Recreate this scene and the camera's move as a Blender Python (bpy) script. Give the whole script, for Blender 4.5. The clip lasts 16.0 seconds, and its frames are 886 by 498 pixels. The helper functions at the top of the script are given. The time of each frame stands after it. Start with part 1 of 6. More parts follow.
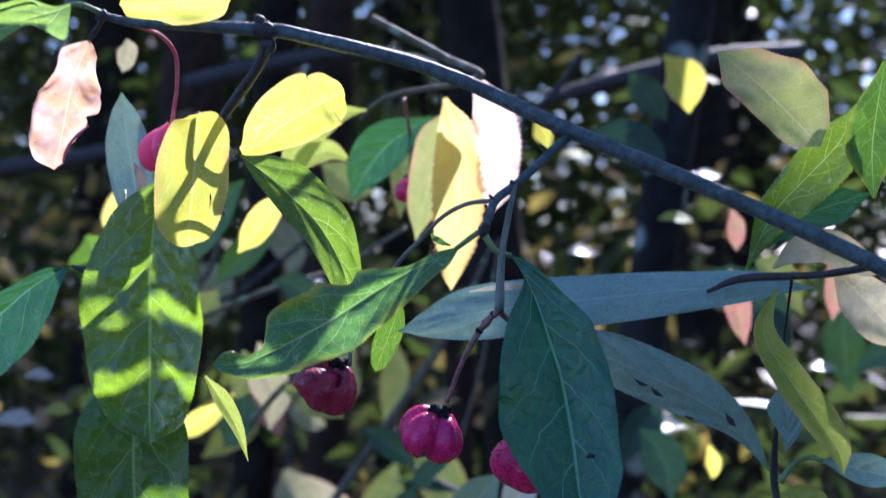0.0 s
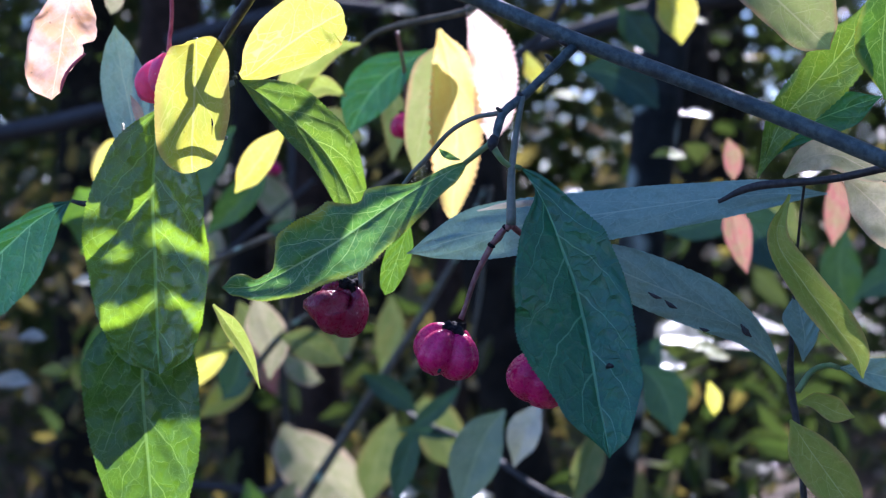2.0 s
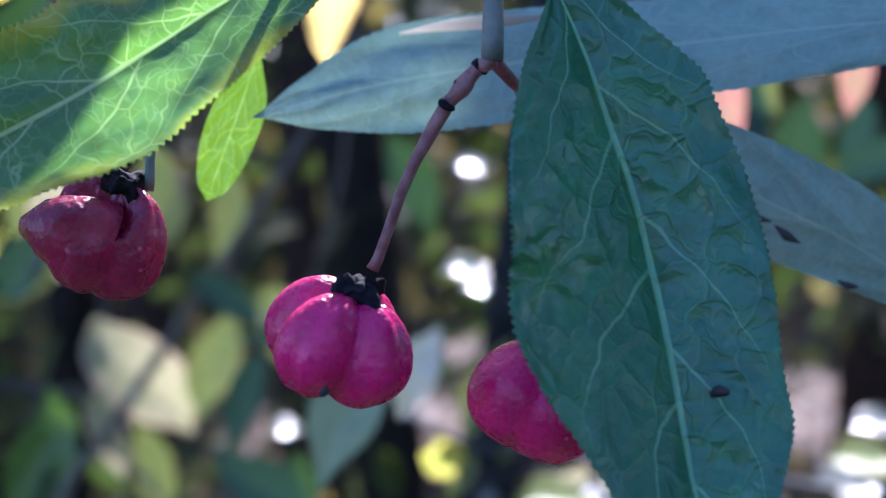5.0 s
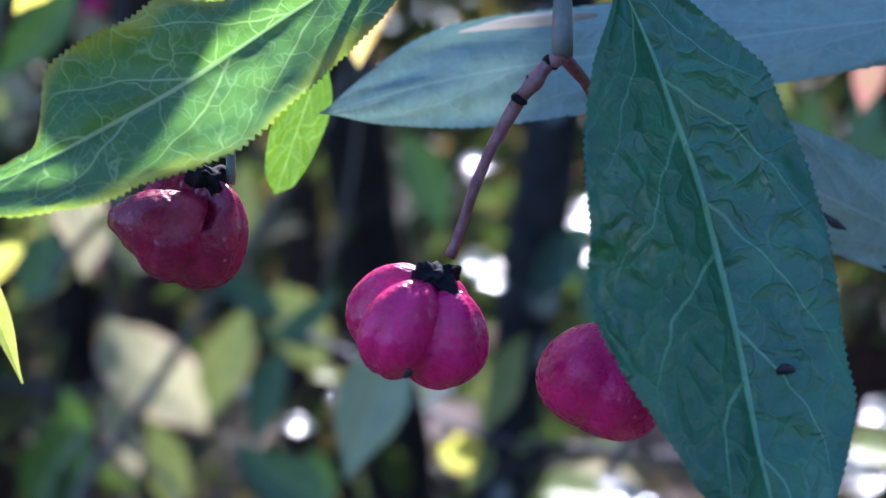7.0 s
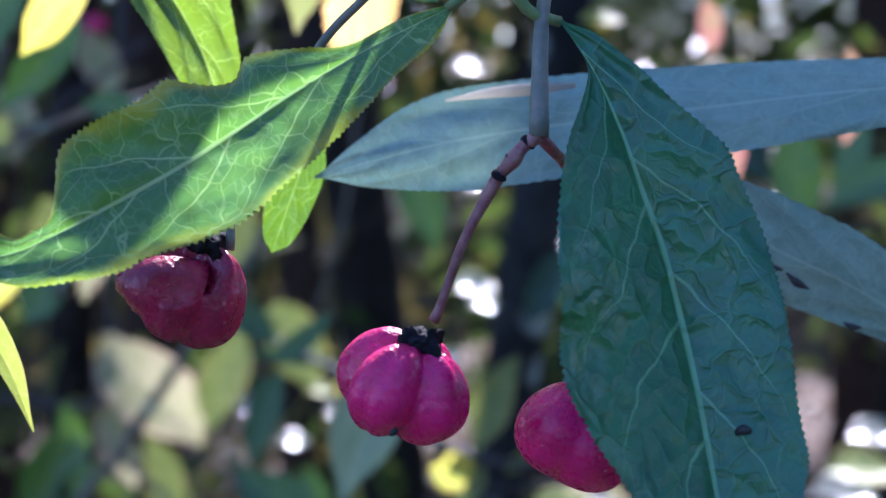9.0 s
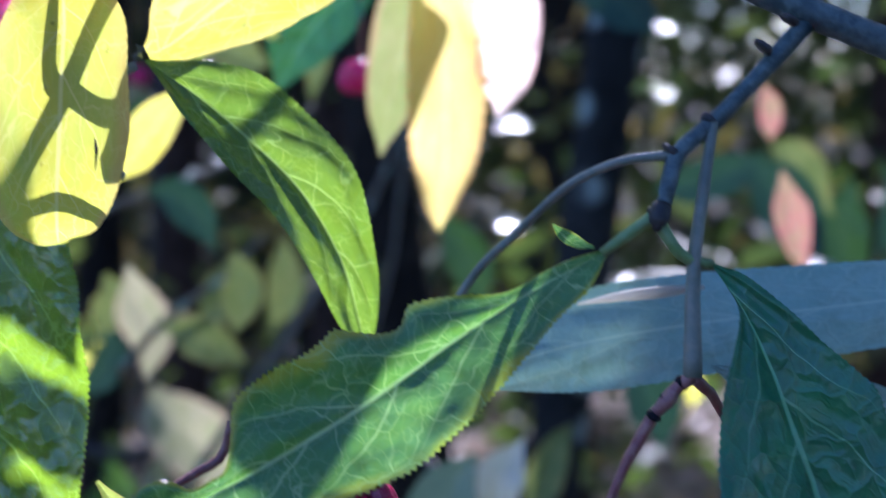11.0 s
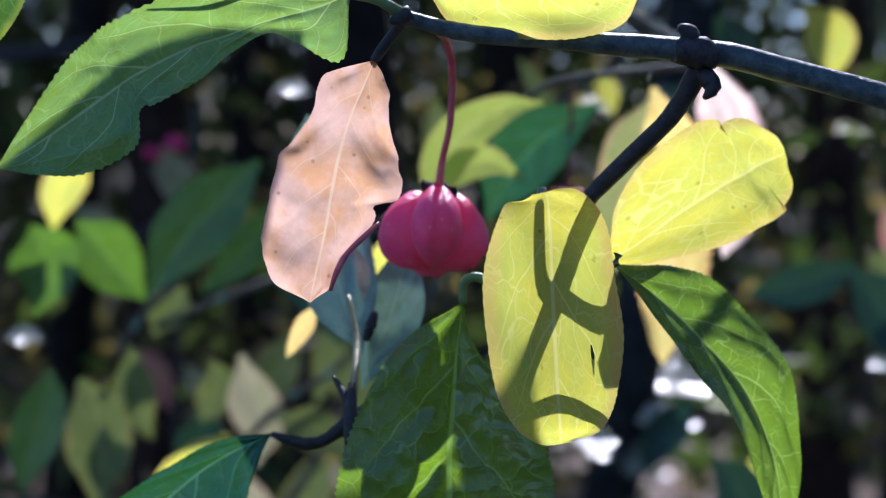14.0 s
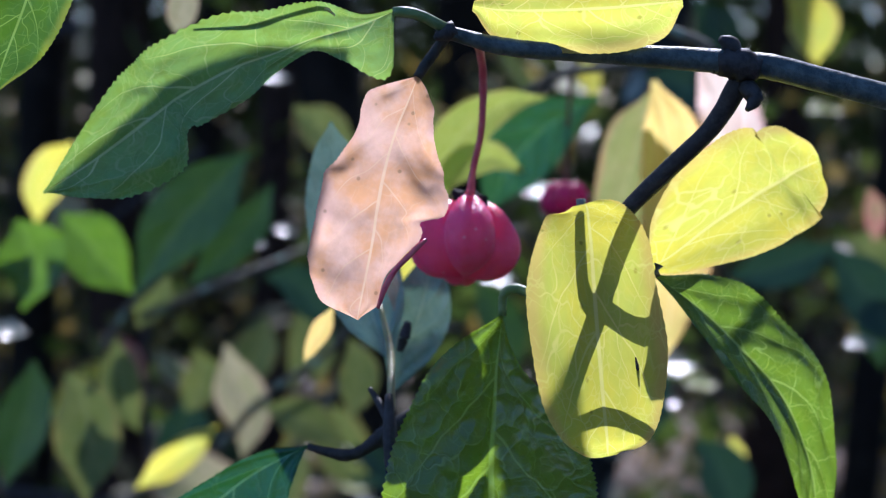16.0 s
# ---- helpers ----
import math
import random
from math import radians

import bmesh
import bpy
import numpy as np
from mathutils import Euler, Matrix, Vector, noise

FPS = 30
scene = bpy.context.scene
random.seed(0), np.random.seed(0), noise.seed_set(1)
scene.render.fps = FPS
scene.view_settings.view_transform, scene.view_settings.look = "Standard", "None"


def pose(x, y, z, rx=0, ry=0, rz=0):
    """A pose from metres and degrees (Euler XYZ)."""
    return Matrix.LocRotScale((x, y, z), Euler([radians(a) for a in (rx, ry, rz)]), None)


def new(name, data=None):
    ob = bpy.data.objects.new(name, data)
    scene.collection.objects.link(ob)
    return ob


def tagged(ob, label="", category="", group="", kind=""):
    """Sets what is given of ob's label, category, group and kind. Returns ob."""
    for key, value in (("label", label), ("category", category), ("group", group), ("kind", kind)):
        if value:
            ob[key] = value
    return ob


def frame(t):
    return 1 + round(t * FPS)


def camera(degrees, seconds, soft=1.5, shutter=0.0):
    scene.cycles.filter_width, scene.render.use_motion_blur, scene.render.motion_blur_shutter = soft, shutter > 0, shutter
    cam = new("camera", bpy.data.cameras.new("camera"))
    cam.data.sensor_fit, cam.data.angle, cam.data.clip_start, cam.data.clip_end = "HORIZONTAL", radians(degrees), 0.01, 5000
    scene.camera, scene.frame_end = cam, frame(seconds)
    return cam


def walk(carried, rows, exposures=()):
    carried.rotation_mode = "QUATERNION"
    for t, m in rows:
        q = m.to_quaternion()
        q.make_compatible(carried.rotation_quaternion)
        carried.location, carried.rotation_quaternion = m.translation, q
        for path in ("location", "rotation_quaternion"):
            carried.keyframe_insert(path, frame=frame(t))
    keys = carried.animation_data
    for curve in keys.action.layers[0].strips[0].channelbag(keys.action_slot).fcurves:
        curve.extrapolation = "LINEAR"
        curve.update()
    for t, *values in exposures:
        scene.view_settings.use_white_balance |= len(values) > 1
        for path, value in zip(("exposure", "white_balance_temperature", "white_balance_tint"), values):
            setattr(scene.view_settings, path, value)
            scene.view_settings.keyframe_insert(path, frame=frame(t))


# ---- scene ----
# A spindle twig with pink capsules, seen from a hand's width in a sunlit autumn thicket.
# Foreground places are given in centimetres: x to the right, y away, z up from the eye's middle place.
TILT = math.radians(-6.0)
EYE_HEIGHT = 1.05


def at(x, y, z):
    """A place in the world from centimetres about the eye's middle place."""
    c, s = math.cos(TILT), math.sin(TILT)
    x, y, z = x / 100, y / 100, z / 100
    return Vector((x, c * y - s * z, s * y + c * z + EYE_HEIGHT))


# ---- camera ----
cam = camera(30.253, 16.0, soft=1.2, shutter=0.3)
walk(cam, [
    (0, pose(0.0313, -0.1647, 1.0616, 90.31, -0.42, 6.18)),
    (0.5, pose(0.0326, -0.1543, 1.0503, 89.96, 0.54, 6.20)),
    (1, pose(0.0316, -0.1537, 1.0562, 89.33, 1.36, 6.17)),
    (1.5, pose(0.0326, -0.1559, 1.0508, 89.55, 1.00, 6.22)),
    (2, pose(0.0255, -0.1608, 1.0521, 89.12, 1.53, 5.55)),
    (2.5, pose(0.0286, -0.1618, 1.0495, 89.12, 1.55, 5.31)),
    (2.65, pose(0.0273, -0.1546, 1.0496, 88.93, 1.49, 5.12)),
    (3, pose(0.0096, -0.0599, 1.0509, 86.41, 0.71, 2.56)),
    (3.5, pose(0.0005, -0.0218, 1.0497, 84.60, 0.11, 0.30)),
    (4, pose(0.0032, 0.0109, 1.0444, 84.20, 0.11, -0.03)),
    (4.2, pose(0.0041, 0.0116, 1.0459, 84.07, -0.08, 0.02)),
    (6.3, pose(0.0053, 0.0022, 1.0510, 84.35, 0.17, 0.42)),
    (7, pose(-0.0017, 0.0021, 1.0495, 84.14, 0.49, -0.01)),
    (7.5, pose(0.0000, 0.0000, 1.0500, 84.04, 0.10, 0.00)),
    (8, pose(0.0020, -0.0026, 1.0519, 84.05, 0.15, 0.03)),
    (8.2, pose(0.0013, -0.0032, 1.0520, 84.12, 0.12, -0.16)),
    (10.3, pose(-0.0049, -0.0151, 1.0670, 84.78, 0.31, 0.11)),
    (10.5, pose(-0.0069, -0.0136, 1.0684, 84.85, 0.27, 0.14)),
    (11, pose(-0.0139, -0.0109, 1.0787, 84.60, 0.61, 0.39)),
    (11.5, pose(-0.0292, -0.0145, 1.0904, 84.85, -0.81, 0.68)),
    (12, pose(-0.0441, -0.0139, 1.0956, 85.33, -0.85, 1.28)),
    (12.5, pose(-0.0569, -0.0162, 1.0978, 85.53, -0.79, 1.21)),
    (13, pose(-0.0680, -0.0189, 1.0969, 86.11, -0.98, -0.75)),
    (13.5, pose(-0.0763, -0.0216, 1.0995, 85.77, -1.20, -1.93)),
    (14, pose(-0.0771, -0.0214, 1.0976, 86.02, -1.38, -2.54)),
    (14.5, pose(-0.0797, -0.0220, 1.1029, 85.18, -1.02, -3.00)),
    (15, pose(-0.0820, -0.0228, 1.1027, 84.86, -0.95, -3.33)),
    (15.5, pose(-0.0860, -0.0219, 1.1024, 84.99, -1.00, -3.86)),
    (16, pose(-0.0875, -0.0203, 1.1022, 85.07, -0.75, -4.27)),
], exposures=[
(0, 1.54, 5280, 30), (2.6, 1.54, 5280, 30), (3.6, 1.96, 5280, 31), (8.5, 1.96, 5280, 31), (11, 1.58, 5050, 29), (11.5, 1.58, 5000, 28), (12.2, 0.80, 5250, 24), (16, 0.80, 5250, 24)
])
focus = new("focus_mark")
focus.location = at(-2.0, 15.0, 2.0)
cam.data.dof.use_dof = True
cam.data.dof.focus_object = focus
cam.data.dof.aperture_fstop = 29.0

# ---- light ----
SUN = Vector((0.14, 0.73, 0.67)).normalized()
world = bpy.data.worlds.new("world")
scene.world = world
world.use_nodes = True
wn = world.node_tree.nodes
sky = wn.new("ShaderNodeTexSky")
sky.sky_type = "NISHITA"
sky.sun_disc = False
sky.dust_density = 0.3
sky.ozone_density = 3.5
sky.sun_elevation = math.asin(SUN.z)
sky.sun_rotation = math.atan2(SUN.x, SUN.y)
world.node_tree.links.new(sky.outputs[0], wn["Background"].inputs[0])
wn["Background"].inputs[1].default_value = 0.105
sun = new("sun", bpy.data.lights.new("sun", "SUN"))
sun.data.energy = 3.9
sun.data.angle = radians(0.53)
sun.data.color = (1.0, 0.93, 0.82)
sun.rotation_euler = SUN.to_track_quat("Z", "Y").to_euler()
sun.location = (0, 0, 30)


# ---- materials ----
def nodes_of(name):
    m = bpy.data.materials.new(name)
    m.use_nodes = True
    t = m.node_tree
    return m, t, t.nodes["Principled BSDF"]


def node(t, kind, *links, operation="", feature="", uv_map="", use_clamp=False):
    n = t.nodes.new(kind)
    if operation:
        n.operation = operation
    if use_clamp:
        n.use_clamp = True
    if feature:
        n.feature = feature
    if uv_map:
        n.uv_map = uv_map
    for slot, source in links:
        if isinstance(source, bpy.types.NodeSocket):
            t.links.new(source, n.inputs[slot])
        else:
            n.inputs[slot].default_value = source
    return n


def maths(t, op, a, b=0.0, clamp=False):
    return node(t, "ShaderNodeMath", (0, a), (1, b), operation=op, use_clamp=clamp).outputs[0]


def span(t, value, a, b, c=0.0, d=1.0):
    n = node(t, "ShaderNodeMapRange", (0, value), (1, a), (2, b), (3, c), (4, d))
    n.interpolation_type = "SMOOTHSTEP"
    return n.outputs[0]


def blend(t, fac, a, b, kind="MIX"):
    n = t.nodes.new("ShaderNodeMix")
    n.data_type, n.blend_type = "RGBA", kind
    for slot, v in ((0, fac), (6, a), (7, b)):
        if isinstance(v, bpy.types.NodeSocket):
            t.links.new(v, n.inputs[slot])
        else:
            n.inputs[slot].default_value = v if slot == 0 else (*v, 1)
    return n.outputs[2]


def leaf_material(name, one, two, vein, edge=None, through_light=0.45, glow=None, rough=0.36, vein_show=0.7, relief=0.6, spots=0.0, patch=2.0, wax=0.0, polish=0.2, rim=0.85, blotch=0.4, net_show=1.0, tint=0.32):
    """A leaf blade: two colours in patches, a midrib, side veins and a net between them, thin enough to let light through."""
    m, t, b = nodes_of(name)
    uv = node(t, "ShaderNodeUVMap", uv_map="UVMap").outputs[0]
    cm = node(t, "ShaderNodeUVMap", uv_map="size").outputs[0]
    info = node(t, "ShaderNodeObjectInfo").outputs["Random"]
    sep = node(t, "ShaderNodeSeparateXYZ", (0, uv))
    u = sep.outputs[0]
    v = maths(t, "SUBTRACT", maths(t, "MULTIPLY", sep.outputs[1], 2.0), 1.0)
    a = maths(t, "ABSOLUTE", v)
    shift = node(t, "ShaderNodeVectorMath", (0, cm), (1, node(t, "ShaderNodeCombineXYZ", (0, maths(t, "MULTIPLY", info, 37.0)), (1, maths(t, "MULTIPLY", info, 11.0))).outputs[0]), operation="ADD").outputs[0]
    big = node(t, "ShaderNodeTexNoise", ("Vector", shift), ("Scale", 1.1 * patch / 2), ("Detail", 4.0), ("Roughness", 0.6)).outputs[0]
    fine = node(t, "ShaderNodeTexNoise", ("Vector", shift), ("Scale", 16.0), ("Detail", 3.0)).outputs[0]
    # side veins: they leave the midrib steeply, bow towards the tip and fade before the margin
    wob = maths(t, "MULTIPLY", maths(t, "SUBTRACT", node(t, "ShaderNodeTexNoise", ("Vector", shift), ("Scale", 1.7), ("Detail", 2.0)).outputs[0], 0.5), 0.42)
    wob = maths(t, "MULTIPLY", wob, span(t, a, 0.0, 0.3))
    side = maths(t, "MULTIPLY", maths(t, "SIGN", v), 0.2)
    run = maths(t, "ADD", maths(t, "SUBTRACT", maths(t, "MULTIPLY", u, 5.2), maths(t, "MULTIPLY", maths(t, "POWER", a, 1.2), 1.55)), maths(t, "ADD", side, wob))
    off = maths(t, "ABSOLUTE", maths(t, "SUBTRACT", maths(t, "FRACT", run), 0.5))
    wide = span(t, a, 0.0, 0.9, 0.034, 0.018)
    lateral = maths(t, "MULTIPLY", span(t, maths(t, "DIVIDE", off, wide), 0.3, 1.0, 1.0, 0.0), span(t, a, 0.55, 0.98, 1.0, 0.1))
    rib = span(t, a, 0.014, 0.036, 1.0, 0.0)
    # the net: areoles of about four millimetres, each with smaller ones
    warp = node(t, "ShaderNodeVectorMath", (0, shift), (1, node(t, "ShaderNodeVectorMath", (0, node(t, "ShaderNodeTexNoise", ("Vector", shift), ("Scale", 2.5)).outputs[1]), (1, (0.42, 0.42, 0.42)), operation="MULTIPLY").outputs[0]), operation="ADD").outputs[0]
    net = node(t, "ShaderNodeTexVoronoi", ("Vector", warp), ("Scale", 2.6), feature="DISTANCE_TO_EDGE").outputs[0]
    net2 = node(t, "ShaderNodeTexVoronoi", ("Vector", warp), ("Scale", 7.5), feature="DISTANCE_TO_EDGE").outputs[0]
    broken = node(t, "ShaderNodeTexNoise", ("Vector", shift), ("Scale", 3.1), ("Detail", 1.0)).outputs[0]
    mesh = maths(t, "MULTIPLY", span(t, net, 0.004, 0.028, 1.0, 0.0), span(t, broken, 0.35, 0.6, 0.2 * net_show, 0.75 * net_show))
    mesh2 = maths(t, "MULTIPLY", span(t, net2, 0.01, 0.06, 1.0, 0.0), span(t, broken, 0.4, 0.65, 0.3 * net_show, 0.08 * net_show))
    veins = maths(t, "MAXIMUM", maths(t, "MAXIMUM", rib, lateral), maths(t, "MAXIMUM", mesh, mesh2))
    colour = blend(t, span(t, big, 0.38, 0.64), one, two)
    colour = blend(t, span(t, fine, 0.3, 0.75, 0.0, 0.7 * blotch), colour, tuple(0.7 * c for c in one))
    mottle = node(t, "ShaderNodeTexNoise", ("Vector", shift), ("Scale", 4.5), ("Detail", 5.0), ("Roughness", 0.7)).outputs[0]
    colour = blend(t, span(t, mottle, 0.42, 0.68, 0.0, blotch), colour, tuple(0.66 * c for c in two))
    if edge:
        near_edge = span(t, maths(t, "ADD", a, maths(t, "MULTIPLY", maths(t, "SUBTRACT", big, 0.5), 0.7)), 0.72, 1.0)
        colour = blend(t, maths(t, "MULTIPLY", near_edge, rim), colour, edge)
    if spots:
        dots = node(t, "ShaderNodeTexVoronoi", ("Vector", shift), ("Scale", 4.2)).outputs[0]
        colour = blend(t, maths(t, "MULTIPLY", span(t, dots, 0.05, 0.13, 1.0, 0.0), spots), colour, (0.10, 0.06, 0.02))
    colour = blend(t, maths(t, "MULTIPLY", veins, vein_show), colour, vein)
    colour = blend(t, maths(t, "MULTIPLY", rib, min(1.0, 0.5 * vein_show + 0.45)), colour, vein)
    t.links.new(colour, b.inputs["Base Color"])
    t.links.new(span(t, fine, 0.2, 0.8, rough - 0.08, rough + 0.12), b.inputs["Roughness"])
    b.inputs["Specular IOR Level"].default_value = 0.4
    b.inputs["Coat Weight"].default_value = wax
    b.inputs["Coat IOR"].default_value = 1.5 if wax < 1 else 1.7
    b.inputs["Coat Roughness"].default_value = polish
    # gently domed between the veins, which lie sunk
    cell = maths(t, "MULTIPLY", span(t, net, 0.0, 0.34, 0.55, 1.0), span(t, off, 0.0, 0.42))
    crease = maths(t, "MULTIPLY", span(t, net, 0.0, 0.08), span(t, net2, 0.0, 0.14, 0.6, 1.0))
    height = maths(t, "ADD", cell, maths(t, "ADD", maths(t, "MULTIPLY", crease, 0.16), maths(t, "MULTIPLY", fine, 0.08)))
    bump = node(t, "ShaderNodeBump", ("Height", height), ("Strength", relief), ("Distance", 0.00045))
    t.links.new(bump.outputs[0], b.inputs["Normal"])
    t.links.new(bump.outputs[0], b.inputs["Coat Normal"])
    gl = glow or tuple(min(1.0, 2.6 * c) for c in one)
    glowing = blend(t, tint, colour, gl)
    glowing = blend(t, maths(t, "MULTIPLY", veins, 0.55), glowing, tuple(min(1.0, 0.9 * c + 0.12) for c in gl))
    glowing = blend(t, span(t, mottle, 0.40, 0.70, 0.0, min(0.5, 1.2 * blotch)), glowing, tuple(0.55 * c for c in gl))
    tr = node(t, "ShaderNodeBsdfTranslucent", ("Color", glowing))
    mix = node(t, "ShaderNodeMixShader", (0, through_light), (1, b.outputs[0]), (2, tr.outputs[0]))
    t.links.new(mix.outputs[0], t.nodes["Material Output"].inputs[0])
    return m


def bark_material(name, one, two, grain=500.0, rough=0.75, lichen=None, relief=0.5):
    m, t, b = nodes_of(name)
    co = node(t, "ShaderNodeTexCoord").outputs["Object"]
    n1 = node(t, "ShaderNodeTexNoise", ("Vector", co), ("Scale", grain), ("Detail", 5.0), ("Roughness", 0.65)).outputs[0]
    n2 = node(t, "ShaderNodeTexNoise", ("Vector", co), ("Scale", grain * 0.22), ("Detail", 3.0)).outputs[0]
    colour = blend(t, span(t, n1, 0.35, 0.65), one, two)
    colour = blend(t, span(t, n2, 0.45, 0.7, 0.0, 0.6), colour, tuple(0.5 * c for c in one))
    if lichen:
        n3 = node(t, "ShaderNodeTexVoronoi", ("Vector", co), ("Scale", grain * 0.35)).outputs[0]
        colour = blend(t, maths(t, "MULTIPLY", span(t, n3, 0.18, 0.34, 1.0, 0.0), span(t, n2, 0.42, 0.55)), colour, lichen)
    t.links.new(colour, b.inputs["Base Color"])
    b.inputs["Roughness"].default_value = rough
    b.inputs["Specular IOR Level"].default_value = 0.5 if rough < 0.8 else 0.15
    bump = node(t, "ShaderNodeBump", ("Height", maths(t, "ADD", n1, n2)), ("Strength", relief), ("Distance", 0.25 / grain))
    t.links.new(bump.outputs[0], b.inputs["Normal"])
    return m


def capsule_material(name, one, two, pale, rough=0.27, soft=0.15, deep=0.05):
    """The waxy skin of a spindle capsule."""
    m, t, b = nodes_of(name)
    co = node(t, "ShaderNodeTexCoord").outputs["Object"]
    n1 = node(t, "ShaderNodeTexNoise", ("Vector", co), ("Scale", 260.0), ("Detail", 3.0)).outputs[0]
    n2 = node(t, "ShaderNodeTexNoise", ("Vector", co), ("Scale", 1500.0), ("Detail", 2.0)).outputs[0]
    dots = node(t, "ShaderNodeTexVoronoi", ("Vector", co), ("Scale", 900.0)).outputs[0]
    colour = blend(t, span(t, n1, 0.35, 0.65), one, two)
    flecks = maths(t, "MULTIPLY", span(t, dots, 0.12, 0.24, 1.0, 0.0), span(t, n1, 0.52, 0.66))
    colour = blend(t, maths(t, "MULTIPLY", flecks, 0.55), colour, pale)
    t.links.new(colour, b.inputs["Base Color"])
    t.links.new(span(t, n2, 0.3, 0.7, rough - 0.06, rough + 0.14), b.inputs["Roughness"])
    b.inputs["Subsurface Weight"].default_value = soft
    b.inputs["Subsurface Radius"].default_value = (0.02, 0.003, 0.005)
    b.inputs["Subsurface Scale"].default_value = deep
    bump = node(t, "ShaderNodeBump", ("Height", maths(t, "ADD", n2, maths(t, "MULTIPLY", n1, 2.0))), ("Strength", 0.4), ("Distance", 0.0005))
    t.links.new(bump.outputs[0], b.inputs["Normal"])
    return m


GREEN = leaf_material("leaf_green", (0.006, 0.120, 0.066), (0.016, 0.190, 0.078), (0.15, 0.44, 0.24), through_light=0.2, glow=(0.20, 0.58, 0.03), rough=0.42, vein_show=0.6, relief=0.9, wax=0.9, polish=0.11, net_show=0.3)
VIVID = leaf_material("leaf_vivid_green", (0.03, 0.12, 0.022), (0.06, 0.185, 0.022), (0.22, 0.36, 0.09), through_light=0.42, glow=(0.30, 0.62, 0.015), rough=0.36, vein_show=0.7, relief=0.35, edge=(0.45, 0.42, 0.05), wax=0.3)
NET = leaf_material("leaf_green_with_pale_net", (0.030, 0.17, 0.095), (0.055, 0.23, 0.070), (0.46, 0.64, 0.34), through_light=0.5, glow=(0.34, 0.72, 0.06), rough=0.34, vein_show=0.7, relief=0.6, edge=(0.52, 0.44, 0.04), wax=0.7, polish=0.16, tint=0.42)
# LIT, SHADY, MID and DIM put sun or shade into a green's colour.
LIT = leaf_material("leaf_green_lit_through", (0.008, 0.070, 0.036), (0.012, 0.095, 0.026), (0.26, 0.50, 0.14), through_light=0.46, glow=(0.56, 0.95, 0.012), rough=0.32, vein_show=0.6, relief=1.0, wax=1.0, polish=0.14, tint=0.68, blotch=0.2)
SHADY = leaf_material("leaf_green_shaded", (0.020, 0.095, 0.038), (0.040, 0.145, 0.03), (0.26, 0.42, 0.16), through_light=0.5, glow=(0.44, 0.72, 0.02), rough=0.32, vein_show=0.75, relief=0.7, wax=0.6, polish=0.18, tint=0.45)
COOL = leaf_material("leaf_cool_green", (0.085, 0.36, 0.19), (0.14, 0.42, 0.15), (0.56, 0.76, 0.48), through_light=0.5, glow=(0.50, 0.72, 0.04), rough=0.36, vein_show=0.9, relief=1.0, wax=0.7, polish=0.14, net_show=0.55, tint=0.55)
UNDER = leaf_material("leaf_pale_underside", (0.23, 0.40, 0.35), (0.29, 0.46, 0.39), (0.38, 0.54, 0.45), through_light=0.2, glow=(0.20, 0.40, 0.12), rough=0.42, vein_show=0.6, relief=0.7, wax=0.2)
MID = leaf_material("leaf_green_half_lit", (0.016, 0.085, 0.022), (0.032, 0.125, 0.018), (0.22, 0.38, 0.12), through_light=0.42, glow=(0.32, 0.64, 0.015), rough=0.34, vein_show=0.6, relief=0.8, wax=0.6, polish=0.17, tint=0.5)
# Pale colour and wax stand in for sun glints on leaves.
SHEEN = leaf_material("leaf_waxy_glint", (0.30, 0.34, 0.26), (0.40, 0.40, 0.32), (0.4, 0.42, 0.3), through_light=0.2, glow=(0.5, 0.6, 0.3), rough=0.25, vein_show=0.3, relief=0.3, wax=1.0)
# MID made darker with less glow, as if the leaf were shaded.
DIM = leaf_material("leaf_green_dimmed", (0.020, 0.065, 0.024), (0.040, 0.095, 0.022), (0.08, 0.15, 0.05), through_light=0.2, glow=(0.10, 0.28, 0.02), rough=0.34, vein_show=0.5, relief=0.4, wax=0.4)
OLIVE = leaf_material("leaf_olive_green", (0.13, 0.20, 0.055), (0.22, 0.27, 0.08), (0.30, 0.34, 0.14), edge=(0.30, 0.24, 0.08), through_light=0.3, glow=(0.32, 0.40, 0.06), rough=0.42, vein_show=0.5, spots=0.6)
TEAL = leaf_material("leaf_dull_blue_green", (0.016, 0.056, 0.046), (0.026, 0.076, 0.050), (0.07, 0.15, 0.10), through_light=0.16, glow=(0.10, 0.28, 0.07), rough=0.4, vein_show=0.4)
YELLOW = leaf_material("leaf_yellow", (0.88, 0.79, 0.085), (0.58, 0.75, 0.16), (0.95, 0.94, 0.50), edge=(0.82, 0.44, 0.26), through_light=0.76, glow=(1.0, 0.97, 0.07), rough=0.45, vein_show=0.75, relief=0.2, spots=0.6, patch=1.3, rim=0.65, blotch=0.12, tint=0.4)
LIME = leaf_material("leaf_yellow_green", (0.30, 0.42, 0.07), (0.44, 0.50, 0.10), (0.55, 0.60, 0.25), edge=(0.50, 0.36, 0.14), through_light=0.5, glow=(0.70, 0.85, 0.10), rough=0.42, vein_show=0.5, spots=0.25, relief=0.25)
PALE = leaf_material("leaf_fading_pale", (0.46, 0.45, 0.25), (0.22, 0.31, 0.10), (0.50, 0.48, 0.30), edge=(0.62, 0.40, 0.30), through_light=0.4, glow=(0.90, 0.80, 0.45), rough=0.5, vein_show=0.25, spots=0.5)
